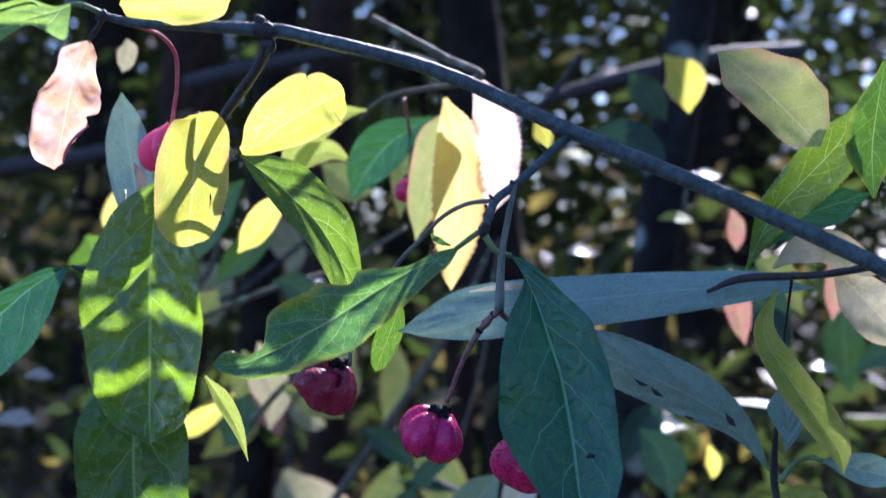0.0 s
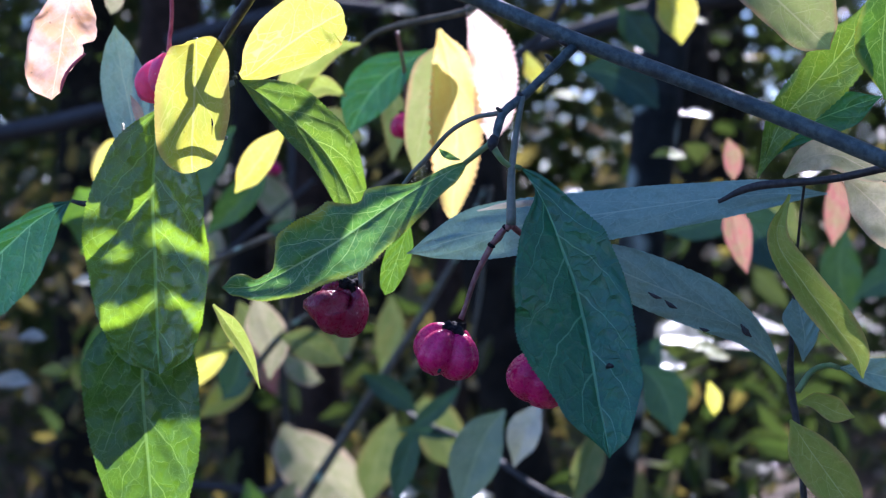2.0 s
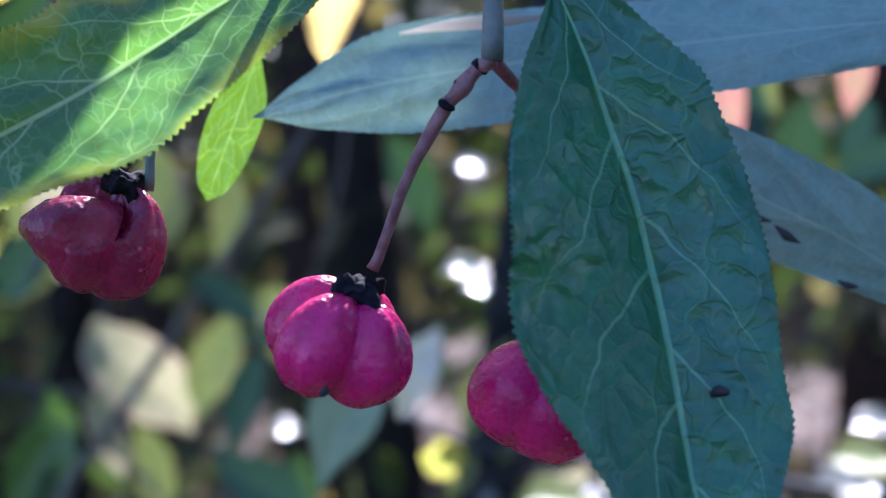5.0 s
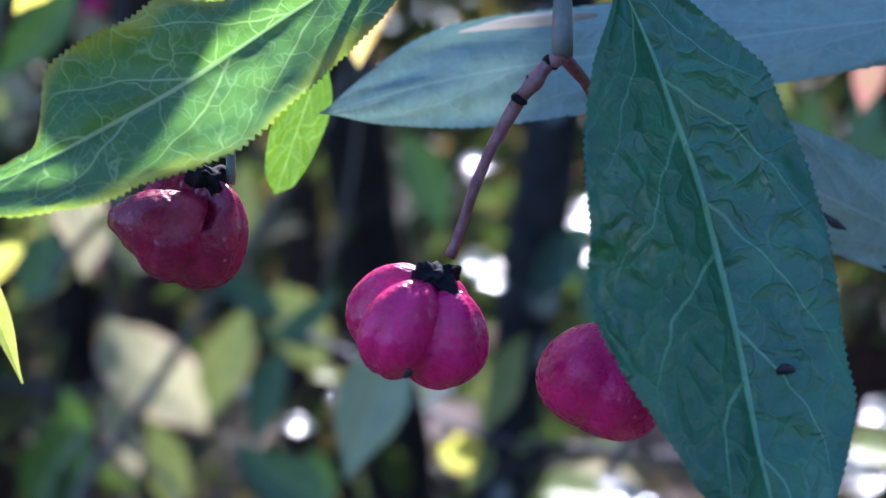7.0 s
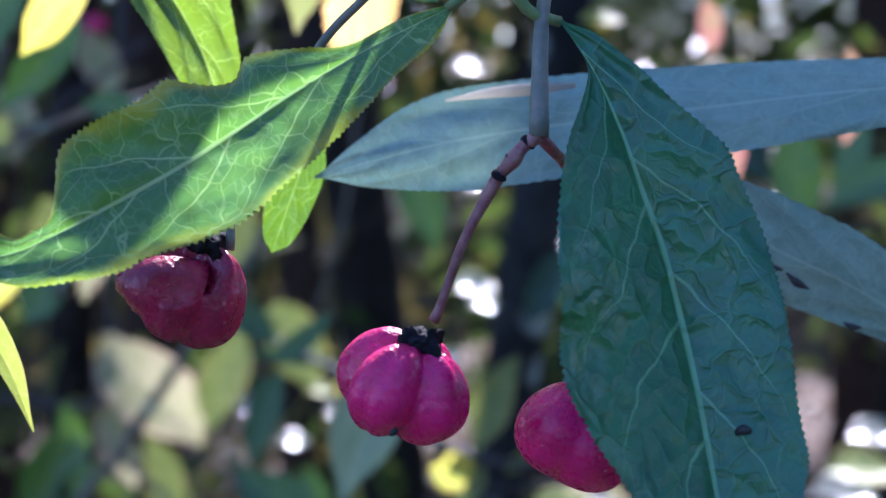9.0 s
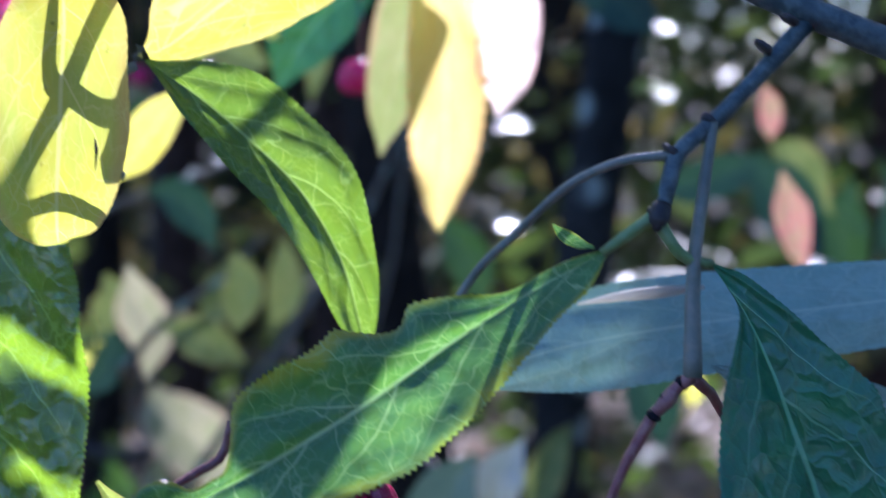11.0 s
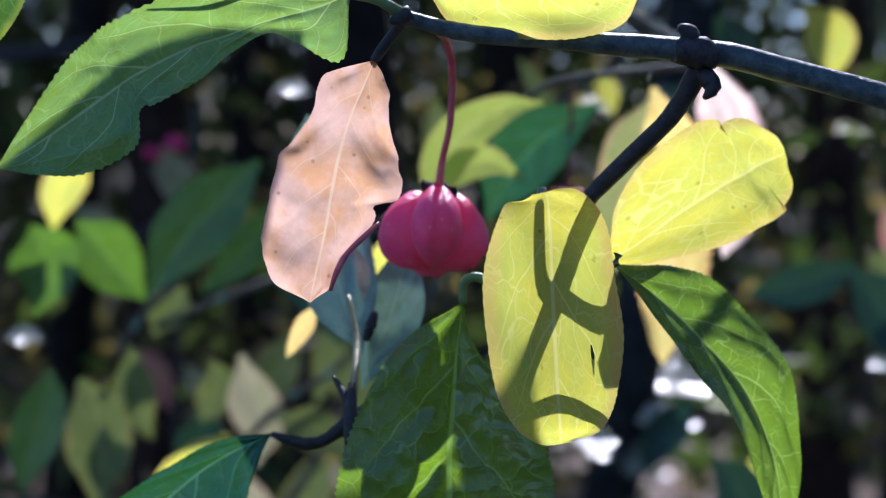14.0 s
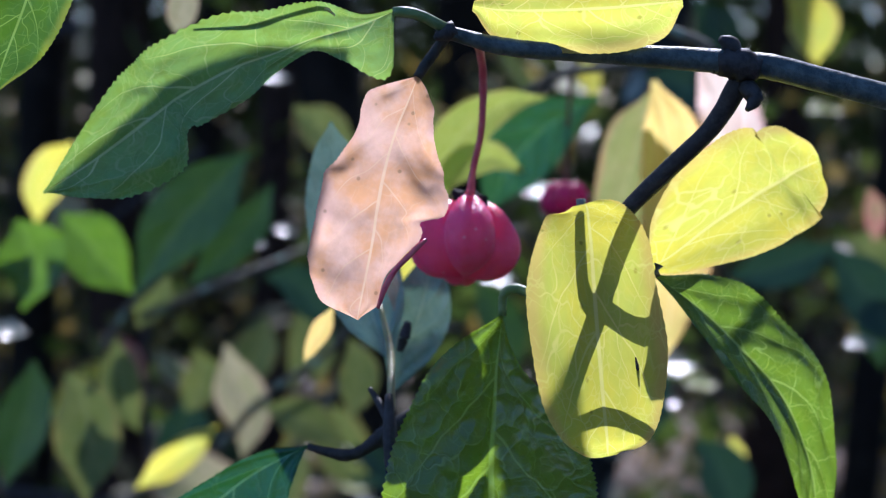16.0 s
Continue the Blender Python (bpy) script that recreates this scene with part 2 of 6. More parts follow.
FADING = leaf_material("leaf_fading_green", (0.34, 0.44, 0.12), (0.50, 0.50, 0.22), (0.56, 0.58, 0.30), edge=(0.66, 0.30, 0.20), through_light=0.45, glow=(0.70, 0.74, 0.20), rough=0.45, vein_show=0.3, relief=0.25, spots=0.2, patch=1.4)
PAPER = leaf_material("leaf_papery_white", (0.66, 0.63, 0.44), (0.44, 0.48, 0.24), (0.70, 0.66, 0.48), edge=(0.66, 0.48, 0.30), through_light=0.45, glow=(0.95, 0.85, 0.50), rough=0.5, vein_show=0.3, relief=0.25, spots=0.3)
PEACH = leaf_material("leaf_peach", (0.80, 0.42, 0.20), (0.90, 0.64, 0.56), (0.88, 0.80, 0.58), edge=(0.84, 0.54, 0.52), through_light=0.62, glow=(1.0, 0.62, 0.36), rough=0.55, vein_show=0.3, patch=2.6, relief=0.25, spots=0.6, rim=0.5, blotch=0.2, net_show=0.4)
BLUSH = leaf_material("leaf_pale_pink", (0.90, 0.62, 0.50), (0.92, 0.76, 0.66), (0.9, 0.8, 0.6), edge=(0.86, 0.34, 0.36), through_light=0.8, glow=(1.0, 0.86, 0.74), rough=0.55, vein_show=0.4, patch=3.0, tint=0.48, blotch=0.1)
FLAME = leaf_material("leaf_orange_and_pink", (0.90, 0.58, 0.13), (0.84, 0.78, 0.15), (0.9, 0.82, 0.35), edge=(0.88, 0.22, 0.13), through_light=0.78, glow=(1.0, 0.86, 0.30), rough=0.5, vein_show=0.5, patch=1.6, tint=0.48, blotch=0.1)
GREY = leaf_material("leaf_grey_green", (0.10, 0.17, 0.145), (0.15, 0.22, 0.18), (0.22, 0.29, 0.22), through_light=0.2, glow=(0.20, 0.40, 0.12), rough=0.36, vein_show=0.4, relief=0.3, wax=0.4)
ROSE = leaf_material("leaf_rose_and_green", (0.34, 0.32, 0.12), (0.62, 0.13, 0.17), (0.45, 0.45, 0.25), edge=(0.62, 0.12, 0.18), through_light=0.45, glow=(0.85, 0.50, 0.30), rough=0.5, patch=2.4)

BARK = bark_material("bark_slate", (0.036, 0.066, 0.074), (0.095, 0.14, 0.142), 700.0, 0.45, relief=0.8)
BLACKBARK = bark_material("bark_dark", (0.016, 0.018, 0.020), (0.045, 0.045, 0.045), 900.0, 0.6)
STALK = bark_material("stalk_grey_green", (0.13, 0.17, 0.14), (0.20, 0.21, 0.17), 700.0, 0.45)
REDSTALK = bark_material("stalk_red", (0.21, 0.07, 0.08), (0.32, 0.17, 0.15), 800.0, 0.42)
PINKSTALK = bark_material("stalk_pink", (0.62, 0.09, 0.15), (0.68, 0.18, 0.20), 800.0, 0.45)
GREENSTALK = bark_material("stalk_green", (0.12, 0.24, 0.08), (0.18, 0.28, 0.12), 700.0, 0.42)
PETIOLE = bark_material("stalk_straw", (0.30, 0.32, 0.13), (0.38, 0.34, 0.18), 700.0, 0.5)
CALYX = bark_material("calyx_black", (0.010, 0.010, 0.014), (0.030, 0.027, 0.034), 1500.0, 0.82)
PINK = capsule_material("capsule_pink", (0.72, 0.014, 0.175), (0.56, 0.009, 0.12), (0.80, 0.40, 0.42))
MAGENTA = capsule_material("capsule_magenta", (0.98, 0.11, 0.30), (0.94, 0.08, 0.22), (0.90, 0.45, 0.5), rough=0.42, soft=0.8, deep=0.2)
CRIMSON = capsule_material("capsule_crimson", (0.34, 0.012, 0.07), (0.24, 0.010, 0.05), (0.66, 0.30, 0.30))
HOLLOW = capsule_material("capsule_hollow", (0.10, 0.006, 0.018), (0.055, 0.004, 0.012), (0.2, 0.05, 0.05), 0.8)
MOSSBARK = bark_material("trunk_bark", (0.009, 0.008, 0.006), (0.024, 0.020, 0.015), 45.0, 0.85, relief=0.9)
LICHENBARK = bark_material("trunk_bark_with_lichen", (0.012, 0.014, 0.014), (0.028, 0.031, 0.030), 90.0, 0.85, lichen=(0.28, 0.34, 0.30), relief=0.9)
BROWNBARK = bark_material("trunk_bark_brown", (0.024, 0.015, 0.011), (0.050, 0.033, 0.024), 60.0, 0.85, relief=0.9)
TWIGBARK = bark_material("twig_bark_olive", (0.085, 0.080, 0.055), (0.15, 0.14, 0.10), 300.0, 0.7, lichen=(0.22, 0.34, 0.26))


# ---- helpers for shapes ----
def link_mesh(name, bm, mat, parent, label="", smooth=True):
    me = bpy.data.meshes.new(name)
    bm.to_mesh(me)
    bm.free()
    if smooth:
        me.polygons.foreach_set("use_smooth", [True] * len(me.polygons))
    me.materials.append(mat)
    ob = new(name, me)
    if parent is not None:
        ob.parent = parent
        ob.matrix_parent_inverse = parent.matrix_basis.inverted()
    if label:
        tagged(ob, label)
    return ob


def thing(name, place, label, category, group="", kind=""):
    ob = new(name)
    ob.empty_display_size = 0.01
    ob.matrix_basis = Matrix.Translation(place)
    return tagged(ob, label, category, group, kind)


def glide(points, s):
    """A smooth curve through the points, s from 0 to 1."""
    n = len(points) - 1
    k = min(int(s * n), n - 1)
    f = s * n - k
    p1, p2 = points[k], points[k + 1]
    p0 = points[k - 1] if k > 0 else p1 * 2 - p2
    p3 = points[k + 2] if k + 2 <= n else p2 * 2 - p1
    return 0.5 * (2 * p1 + (p2 - p0) * f + (2 * p0 - 5 * p1 + 4 * p2 - p3) * f * f + (3 * p1 - p0 - 3 * p2 + p3) * f ** 3)


def slide(values, s):
    n = len(values) - 1
    k = min(int(s * n), n - 1)
    f = s * n - k
    v0, v3 = values[max(k - 1, 0)], values[min(k + 2, n)]
    v1, v2 = values[k], values[k + 1]
    return max(0.0, 0.5 * (2 * v1 + (v2 - v0) * f + (2 * v0 - 5 * v1 + 4 * v2 - v3) * f * f + (3 * v1 - v0 - 3 * v2 + v3) * f ** 3))


def tube(name, points, radii, mat, parent, label="", sides=12, step=0.0012, knobs=0.06, caps=True):
    """A stem through the points with the given radii, all in metres, slightly uneven."""
    length = sum((b - a).length for a, b in zip(points, points[1:]))
    n = max(6, min(140, int(length / step)))
    bm = bmesh.new()
    rings = []
    up = Vector((0.3, 0.2, 1)).normalized()
    for k in range(n + 1):
        s = k / n
        p = glide(points, s)
        d = (glide(points, min(1, s + 0.01)) - glide(points, max(0, s - 0.01))).normalized()
        a = d.cross(up)
        a = a.normalized() if a.length > 1e-4 else d.orthogonal().normalized()
        b = d.cross(a)
        r = slide(radii, s)
        ring = []
        for j in range(sides):
            w = 2 * math.pi * j / sides
            q = a * math.cos(w) + b * math.sin(w)
            e = 1 + knobs * noise.noise((p + q * r) / max(r, 1e-5) * 0.9)
            ring.append(bm.verts.new(p + q * (r * e)))
        rings.append(ring)
    for one, two in zip(rings, rings[1:]):
        for j in range(sides):
            bm.faces.new((one[j], one[(j + 1) % sides], two[(j + 1) % sides], two[j]))
    if caps:
        bm.faces.new(rings[0][::-1])
        bm.faces.new(rings[-1])
    return link_mesh(name, bm, mat, parent, label)


def blade(rib, left, right, normal, along=60, across=9, fold=14.0, wave=0.03, teeth=0.02, seed=0, curl=0.0, quilt=0.0):
    """A leaf blade: rib points in metres, half widths along it, folded at the midrib, wavy and finely toothed."""
    bm = bmesh.new()
    uv_one, uv_two = bm.loops.layers.uv.new("UVMap"), bm.loops.layers.uv.new("size")
    length = sum((b - a).length for a, b in zip(rib, rib[1:]))
    cf, sf = math.cos(math.radians(fold)), math.sin(math.radians(fold))
    grid = []
    for i in range(along + 1):
        s = i / along
        p = glide(rib, s)
        d = (glide(rib, min(1, s + 0.02)) - glide(rib, max(0, s - 0.02))).normalized()
        side = normal.cross(d).normalized()
        n = d.cross(side)
        row = []
        for j in range(-across, across + 1):
            v = j / across
            half = slide(left if v > 0 else right, s)
            bite = 1 + (teeth * (((i * 0.5 + seed) % 1.0) * 2 - 1) if abs(j) == across else 0)
            jag = 1 + (0.5 * teeth * noise.noise(Vector((s * 60, seed * 3.1, v))) if abs(j) == across else 0)
            w = abs(v) * half * bite * jag
            lift = w * sf + half * wave * 2.2 * noise.noise(Vector((s * 5.0, v * 1.6, seed * 7.7))) * abs(v) ** 0.7
            lift += curl * abs(v) ** 2.5 * half
            if quilt:
                run = s * 5.2 - 1.55 * abs(v) ** 1.2 + (0.2 if v > 0 else -0.2)
                off = min(1.0, abs(run % 1.0 - 0.5) / 0.4)
                puff = off * off * (3 - 2 * off) * min(1.0, abs(v) / 0.16) * (1 - abs(v) ** 4)
                puff += 0.14 * noise.noise(Vector((s * 26, v * 7, seed)))
                near = noise.voronoi(Vector((s * length * 240, v * half * 240, seed * 5.3)))[0]
                puff += 0.42 * min(1.0, (near[1] - near[0]) / 0.45) * min(1.0, abs(v) / 0.1)
                lift += quilt * half * puff
            q = p + side * (w * cf * (1 if v > 0 else -1)) + n * lift
            row.append((bm.verts.new(q), (s, 0.5 + 0.5 * v), (s * length * 100, (w if v > 0 else -w) * 100)))
        grid.append(row)
    for one, two in zip(grid, grid[1:]):
        for j in range(2 * across):
            quad = (one[j], one[j + 1], two[j + 1], two[j])
            try:
                face = bm.faces.new([c[0] for c in quad])
            except ValueError:
                continue
            for loop, c in zip(face.loops, quad):
                loop[uv_one].uv, loop[uv_two].uv = c[1], c[2]
    return bm


leaf_count = 0


def leaf(parent, mat, rib, left, right, label="", normal=(0, -1, 0.1), fold=14.0, wave=0.05, teeth=0.025, curl=0.0, stalk=None, stalk_mat=None, along=64, across=9, quilt=0.0):
    """A leaf of a shrub; rib places and half widths in centimetres."""
    global leaf_count
    leaf_count += 1
    pts = [at(*p) for p in rib]
    nrm = (at(*normal) - at(0, 0, 0)).normalized()
    bm = blade(pts, [w / 100 for w in left], [w / 100 for w in right], nrm, along, across, fold, wave, teeth, leaf_count, curl, quilt)
    ob = link_mesh("leaf", bm, mat, parent, label)
    if stalk:
        tube("petiole", [at(*p) for p in stalk] + [pts[0] + (pts[1] - pts[0]) * 0.06], [0.0007, 0.0006, 0.0006, 0.0005], stalk_mat or GREENSTALK, ob, sides=8, step=0.001)
    return ob


def capsule(parent, mat, centre, size, axis, spin=0.0, label="", lobes=0.47, gape=False, sepals=True, pear=0.07, squat=0.82):
    """A four-lobed spindle capsule hanging along the axis, with its black calyx; centimetres."""
    c = at(*centre)
    z = (at(*axis) - at(0, 0, 0)).normalized()
    x = z.orthogonal().normalized()
    y = z.cross(x)
    turn = Matrix((x, y, z)).transposed().to_4x4()
    bm = bmesh.new()
    bmesh.ops.create_uvsphere(bm, u_segments=72, v_segments=40, radius=1)
    for vert in bm.verts:
        p = vert.co
        th = math.acos(max(-1, min(1, p.z)))
        ph = math.atan2(p.y, p.x) + spin
        turn_off = (ph % (math.pi / 2)) - math.pi / 4
        ring = lobes * math.cos(turn_off) + math.sqrt(max(0.0, (1 - lobes) ** 2 - (lobes * math.sin(turn_off)) ** 2))
        r = 1 - (1 - ring) * math.sin(th) ** 0.7
        r *= 1 - 0.20 * math.exp(-(th / 0.38) ** 2) - 0.16 * math.exp(-((math.pi - th) / 0.5) ** 2)
        seam = math.exp(-(turn_off / 0.11) ** 2)
        r *= 1 - (0.075 if lobes > 0.4 else 0.02) * seam * math.sin(th)
        r *= 1 + 0.03 * noise.noise(p * 1.7 + Vector(centre))
        low = 1 - pear * math.cos(th)
        vert.co = Vector((p.x * r * low, p.y * r * low, p.z * r * squat)) * (size / 100)
    bm.transform(Matrix.Translation(c) @ turn)
    front = (at(-0.05, -0.76, 0.60) - at(0, 0, 0)).normalized()
    if gape:
        for vert in bm.verts:
            d = vert.co - c
            w = d.normalized().dot(front) + 0.10 * noise.noise(d * 500)
            k = max(0.0, min(1.0, (w - 0.66) / 0.14))
            vert.co = c + d * (1 - 0.62 * k * k * (3 - 2 * k) + 0.06 * max(0.0, 1 - abs(w - 0.63) / 0.08))
    ob = link_mesh("capsule", bm, mat, parent, label)
    top = c + z * (size / 100 * 0.86 * squat)
    if gape:
        # Dark ball set in the dent, giving the hollow its shade by colour.
        bm = bmesh.new()
        bmesh.ops.create_uvsphere(bm, u_segments=32, v_segments=16, radius=size / 100 * 0.33, matrix=Matrix.Translation(c + front * (size / 100 * 0.22)))
        link_mesh("cavity_shade", bm, HOLLOW, ob, "dark ball for the shaded hollow of the opened capsule")
    if sepals:
        bm = bmesh.new()
        bmesh.ops.create_icosphere(bm, subdivisions=4, radius=size / 100 * 0.27, matrix=Matrix.Translation(top) @ turn @ Matrix.Diagonal((1, 1, 0.75, 1)))
        for vert in bm.verts:
            vert.co += (vert.co - top) * 0.3 * noise.noise(vert.co * 1800)
        for vert in bm.verts:
            d = vert.co - top
            w = math.atan2(d.dot(y), d.dot(x))
            flat = 1 - min(1.0, abs(d.dot(z)) / max(d.length, 1e-9)) ** 1.2
            spike = max(0.0, math.cos(4.5 * w + 0.8 * math.sin(2 * w + centre[0]))) ** 4
            vert.co = top + d * (0.85 + 1.0 * spike * flat * (0.7 + 0.5 * math.sin(3 * w + 1))) + z * (size / 100 * 0.10 * spike * flat * math.sin(5 * w))
        link_mesh("calyx", bm, CALYX, ob, "shrivelled black calyx")
    return ob


# ---- ground and woods ----
def ground_material():
    m, t, b = nodes_of("leaf_litter")
    co = node(t, "ShaderNodeTexCoord").outputs["Object"]
    n1 = node(t, "ShaderNodeTexNoise", ("Vector", co), ("Scale", 1.3), ("Detail", 5.0)).outputs[0]
    n2 = node(t, "ShaderNodeTexNoise", ("Vector", co), ("Scale", 22.0), ("Detail", 6.0), ("Roughness", 0.7)).outputs[0]
    vo = node(t, "ShaderNodeTexVoronoi", ("Vector", co), ("Scale", 26.0))
    colour = blend(t, span(t, n2, 0.35, 0.65), (0.05, 0.034, 0.024), (0.17, 0.115, 0.075))
    colour = blend(t, maths(t, "MULTIPLY", span(t, vo.outputs[0], 0.1, 0.5, 0.7, 0.0), 0.6), colour, (0.27, 0.18, 0.13))
    colour = blend(t, span(t, n1, 0.5, 0.7, 0.0, 0.6), colour, (0.045, 0.07, 0.025))
    t.links.new(colour, b.inputs["Base Color"])
    b.inputs["Roughness"].default_value = 0.8
    bump = node(t, "ShaderNodeBump", ("Height", maths(t, "ADD", n2, vo.outputs[0])), ("Strength", 0.8), ("Distance", 0.03))
    t.links.new(bump.outputs[0], b.inputs["Normal"])
    return m


def foliage_material(name, colours, glow, through_light=0.4, rough=0.24, gloss=0.5):
    m, t, b = nodes_of(name)
    isle = node(t, "ShaderNodeNewGeometry").outputs["Random Per Island"]
    co = node(t, "ShaderNodeTexCoord").outputs["Object"]
    ramp = t.nodes.new("ShaderNodeValToRGB")
    t.links.new(isle, ramp.inputs[0])
    e = ramp.color_ramp.elements
    e[0].color, e[1].color = (*colours[0], 1), (*colours[-1], 1)
    for k, c in enumerate(colours[1:-1]):
        e.new((k + 1) / (len(colours) - 1)).color = (*c, 1)
    n1 = node(t, "ShaderNodeTexNoise", ("Vector", co), ("Scale", 60.0), ("Detail", 3.0)).outputs[0]
    colour = blend(t, span(t, n1, 0.35, 0.7, 0.0, 0.45), ramp.outputs[0], (0.05, 0.05, 0.02))
    t.links.new(colour, b.inputs["Base Color"])
    b.inputs["Roughness"].default_value = rough
    b.inputs["Specular IOR Level"].default_value = gloss
    tr = node(t, "ShaderNodeBsdfTranslucent", ("Color", blend(t, 0.5, colour, glow)))
    mix = node(t, "ShaderNodeMixShader", (0, through_light), (1, b.outputs[0]), (2, tr.outputs[0]))
    t.links.new(mix.outputs[0], t.nodes["Material Output"].inputs[0])
    return m


LITTER = ground_material()
WOODLEAF = foliage_material("wood_leaves", [(0.012, 0.026, 0.014), (0.02, 0.045, 0.018), (0.04, 0.03, 0.02), (0.05, 0.075, 0.025), (0.08, 0.06, 0.035), (0.12, 0.12, 0.045)], (0.20, 0.34, 0.04), 0.3, 0.4, 0.2)
AUTUMN = foliage_material("wood_leaves_autumn", [(0.04, 0.07, 0.03), (0.10, 0.12, 0.04), (0.10, 0.07, 0.045), (0.30, 0.27, 0.09), (0.36, 0.20, 0.08), (0.46, 0.40, 0.28)], (0.75, 0.62, 0.10))
DEADLEAF = foliage_material("fallen_leaves", [(0.14, 0.08, 0.05), (0.28, 0.17, 0.10), (0.38, 0.25, 0.15), (0.46, 0.34, 0.25), (0.68, 0.62, 0.56)], (0.5, 0.3, 0.1), 0.15, 0.3)

# White puts the sunlight on two leaf edges into the colour.
MARGIN = foliage_material("leaf_edge_sunlit", [(0.66, 0.64, 0.54), (0.74, 0.72, 0.64)], (0.95, 0.92, 0.80), 0.6, 0.35)


def scatter(name, places, sizes, mat, flat=0.0, seed=1, label="", category="foliage"):
    """Many leaves as one mesh: each a folded pointed oval of six triangles, turned at random."""
    rng = np.random.default_rng(seed)
    n = len(places)
    a = rng.normal(size=(n, 3))
    a[:, 2] = a[:, 2] * (1 - flat) - 0.35 * (1 - flat)
    a /= np.linalg.norm(a, axis=1, keepdims=True)
    b = rng.normal(size=(n, 3))
    b[:, 2] *= 1 - flat
    b = np.cross(a, np.cross(b, a))
    b /= np.linalg.norm(b, axis=1, keepdims=True)
    c = np.cross(a, b)
    s = np.asarray(sizes)[:, None]
    fold = rng.uniform(0.05, 0.3, (n, 1))
    wide = rng.uniform(0.34, 0.5, (n, 1))
    out = [places, places + a * s * 0.33 + (b * wide * 0.8 + c * fold) * s * 0.6, places + a * s * 0.33 + (-b * wide * 0.8 + c * fold) * s * 0.6,
           places + a * s * 0.36, places + a * s * 0.7 + (b * wide * 0.7 + c * fold) * s * 0.5, places + a * s * 0.7 + (-b * wide * 0.7 + c * fold) * s * 0.5, places + a * s]
    verts = np.stack(out, 1).reshape(-1, 3)
    tri = np.array([(0, 3, 1), (0, 2, 3), (1, 3, 4), (2, 5, 3), (3, 6, 4), (3, 5, 6)])
    faces = (np.arange(n)[:, None, None] * 7 + tri[None]).reshape(-1, 3)
    me = bpy.data.meshes.new(name)
    me.from_pydata(verts.tolist(), [], faces.tolist())
    me.materials.append(mat)
    return tagged(new(name, me), label, category, kind="stuff")


def tree_trunk(name, x, y, radius, height, lean, mat, label, seed, group="trunks of the thicket"):
    rnd = random.Random(seed)
    t = thing(name, Vector((x, y, 0)), label, "tree", group)
    pts = [Vector((x, y, -0.02))]
    for k in range(1, 8):
        pts.append(Vector((x + lean[0] * k / 7 + rnd.uniform(-1, 1) * radius * 0.3, y + lean[1] * k / 7 + rnd.uniform(-1, 1) * radius * 0.3, height * k / 7)))
    tube("trunk", pts, [radius * 1.5] + [radius * (1 - 0.07 * k) for k in range(1, 8)], mat, t, sides=16, step=0.03, knobs=0.14)
    for k in range(3):
        s = rnd.uniform(0.78, 0.97)
        p = glide(pts, s)
        d = Vector((rnd.uniform(-1, 1), rnd.uniform(-0.6, 0.6), rnd.uniform(0.4, 1.0))).normalized()
        tube("limb", [p, p + d * 0.4, p + d * 0.8 + Vector((0, 0, 0.25)), p + d * 1.3 + Vector((0, 0, 0.6))], [radius * 0.45, radius * 0.35, radius * 0.25, radius * 0.12], mat, t, sides=8, step=0.04)
    return t


bm = bmesh.new()
bmesh.ops.create_grid(bm, x_segments=160, y_segments=160, size=1.0)
for vert in bm.verts:
    x, y = vert.co.x, vert.co.y
    X, Y = 150 * x * abs(x) ** 1.2, 150 * y * abs(y) ** 1.2
    near = max(0.0, 1 - math.hypot(X, Y) / 30)
    vert.co = Vector((X, Y, near * 0.06 * noise.noise(Vector((X * 1.3, Y * 1.3, 0)))))
tagged(link_mesh("ground", bm, LITTER, None), "forest floor of brown leaf litter", "ground", kind="structure")

rng = np.random.default_rng(11)
n = 15000
r = 1.1 + 11 * rng.random(n) ** 1.4
w = rng.uniform(-0.55, 0.55, n)
scatter("fallen_leaves", np.stack([r * np.sin(w), r * np.cos(w), rng.uniform(0.0, 0.05, n)], 1), rng.uniform(0.03, 0.075, n), DEADLEAF, 0.75, 3, "fallen brown and tan leaves on the ground", "fallen leaves")

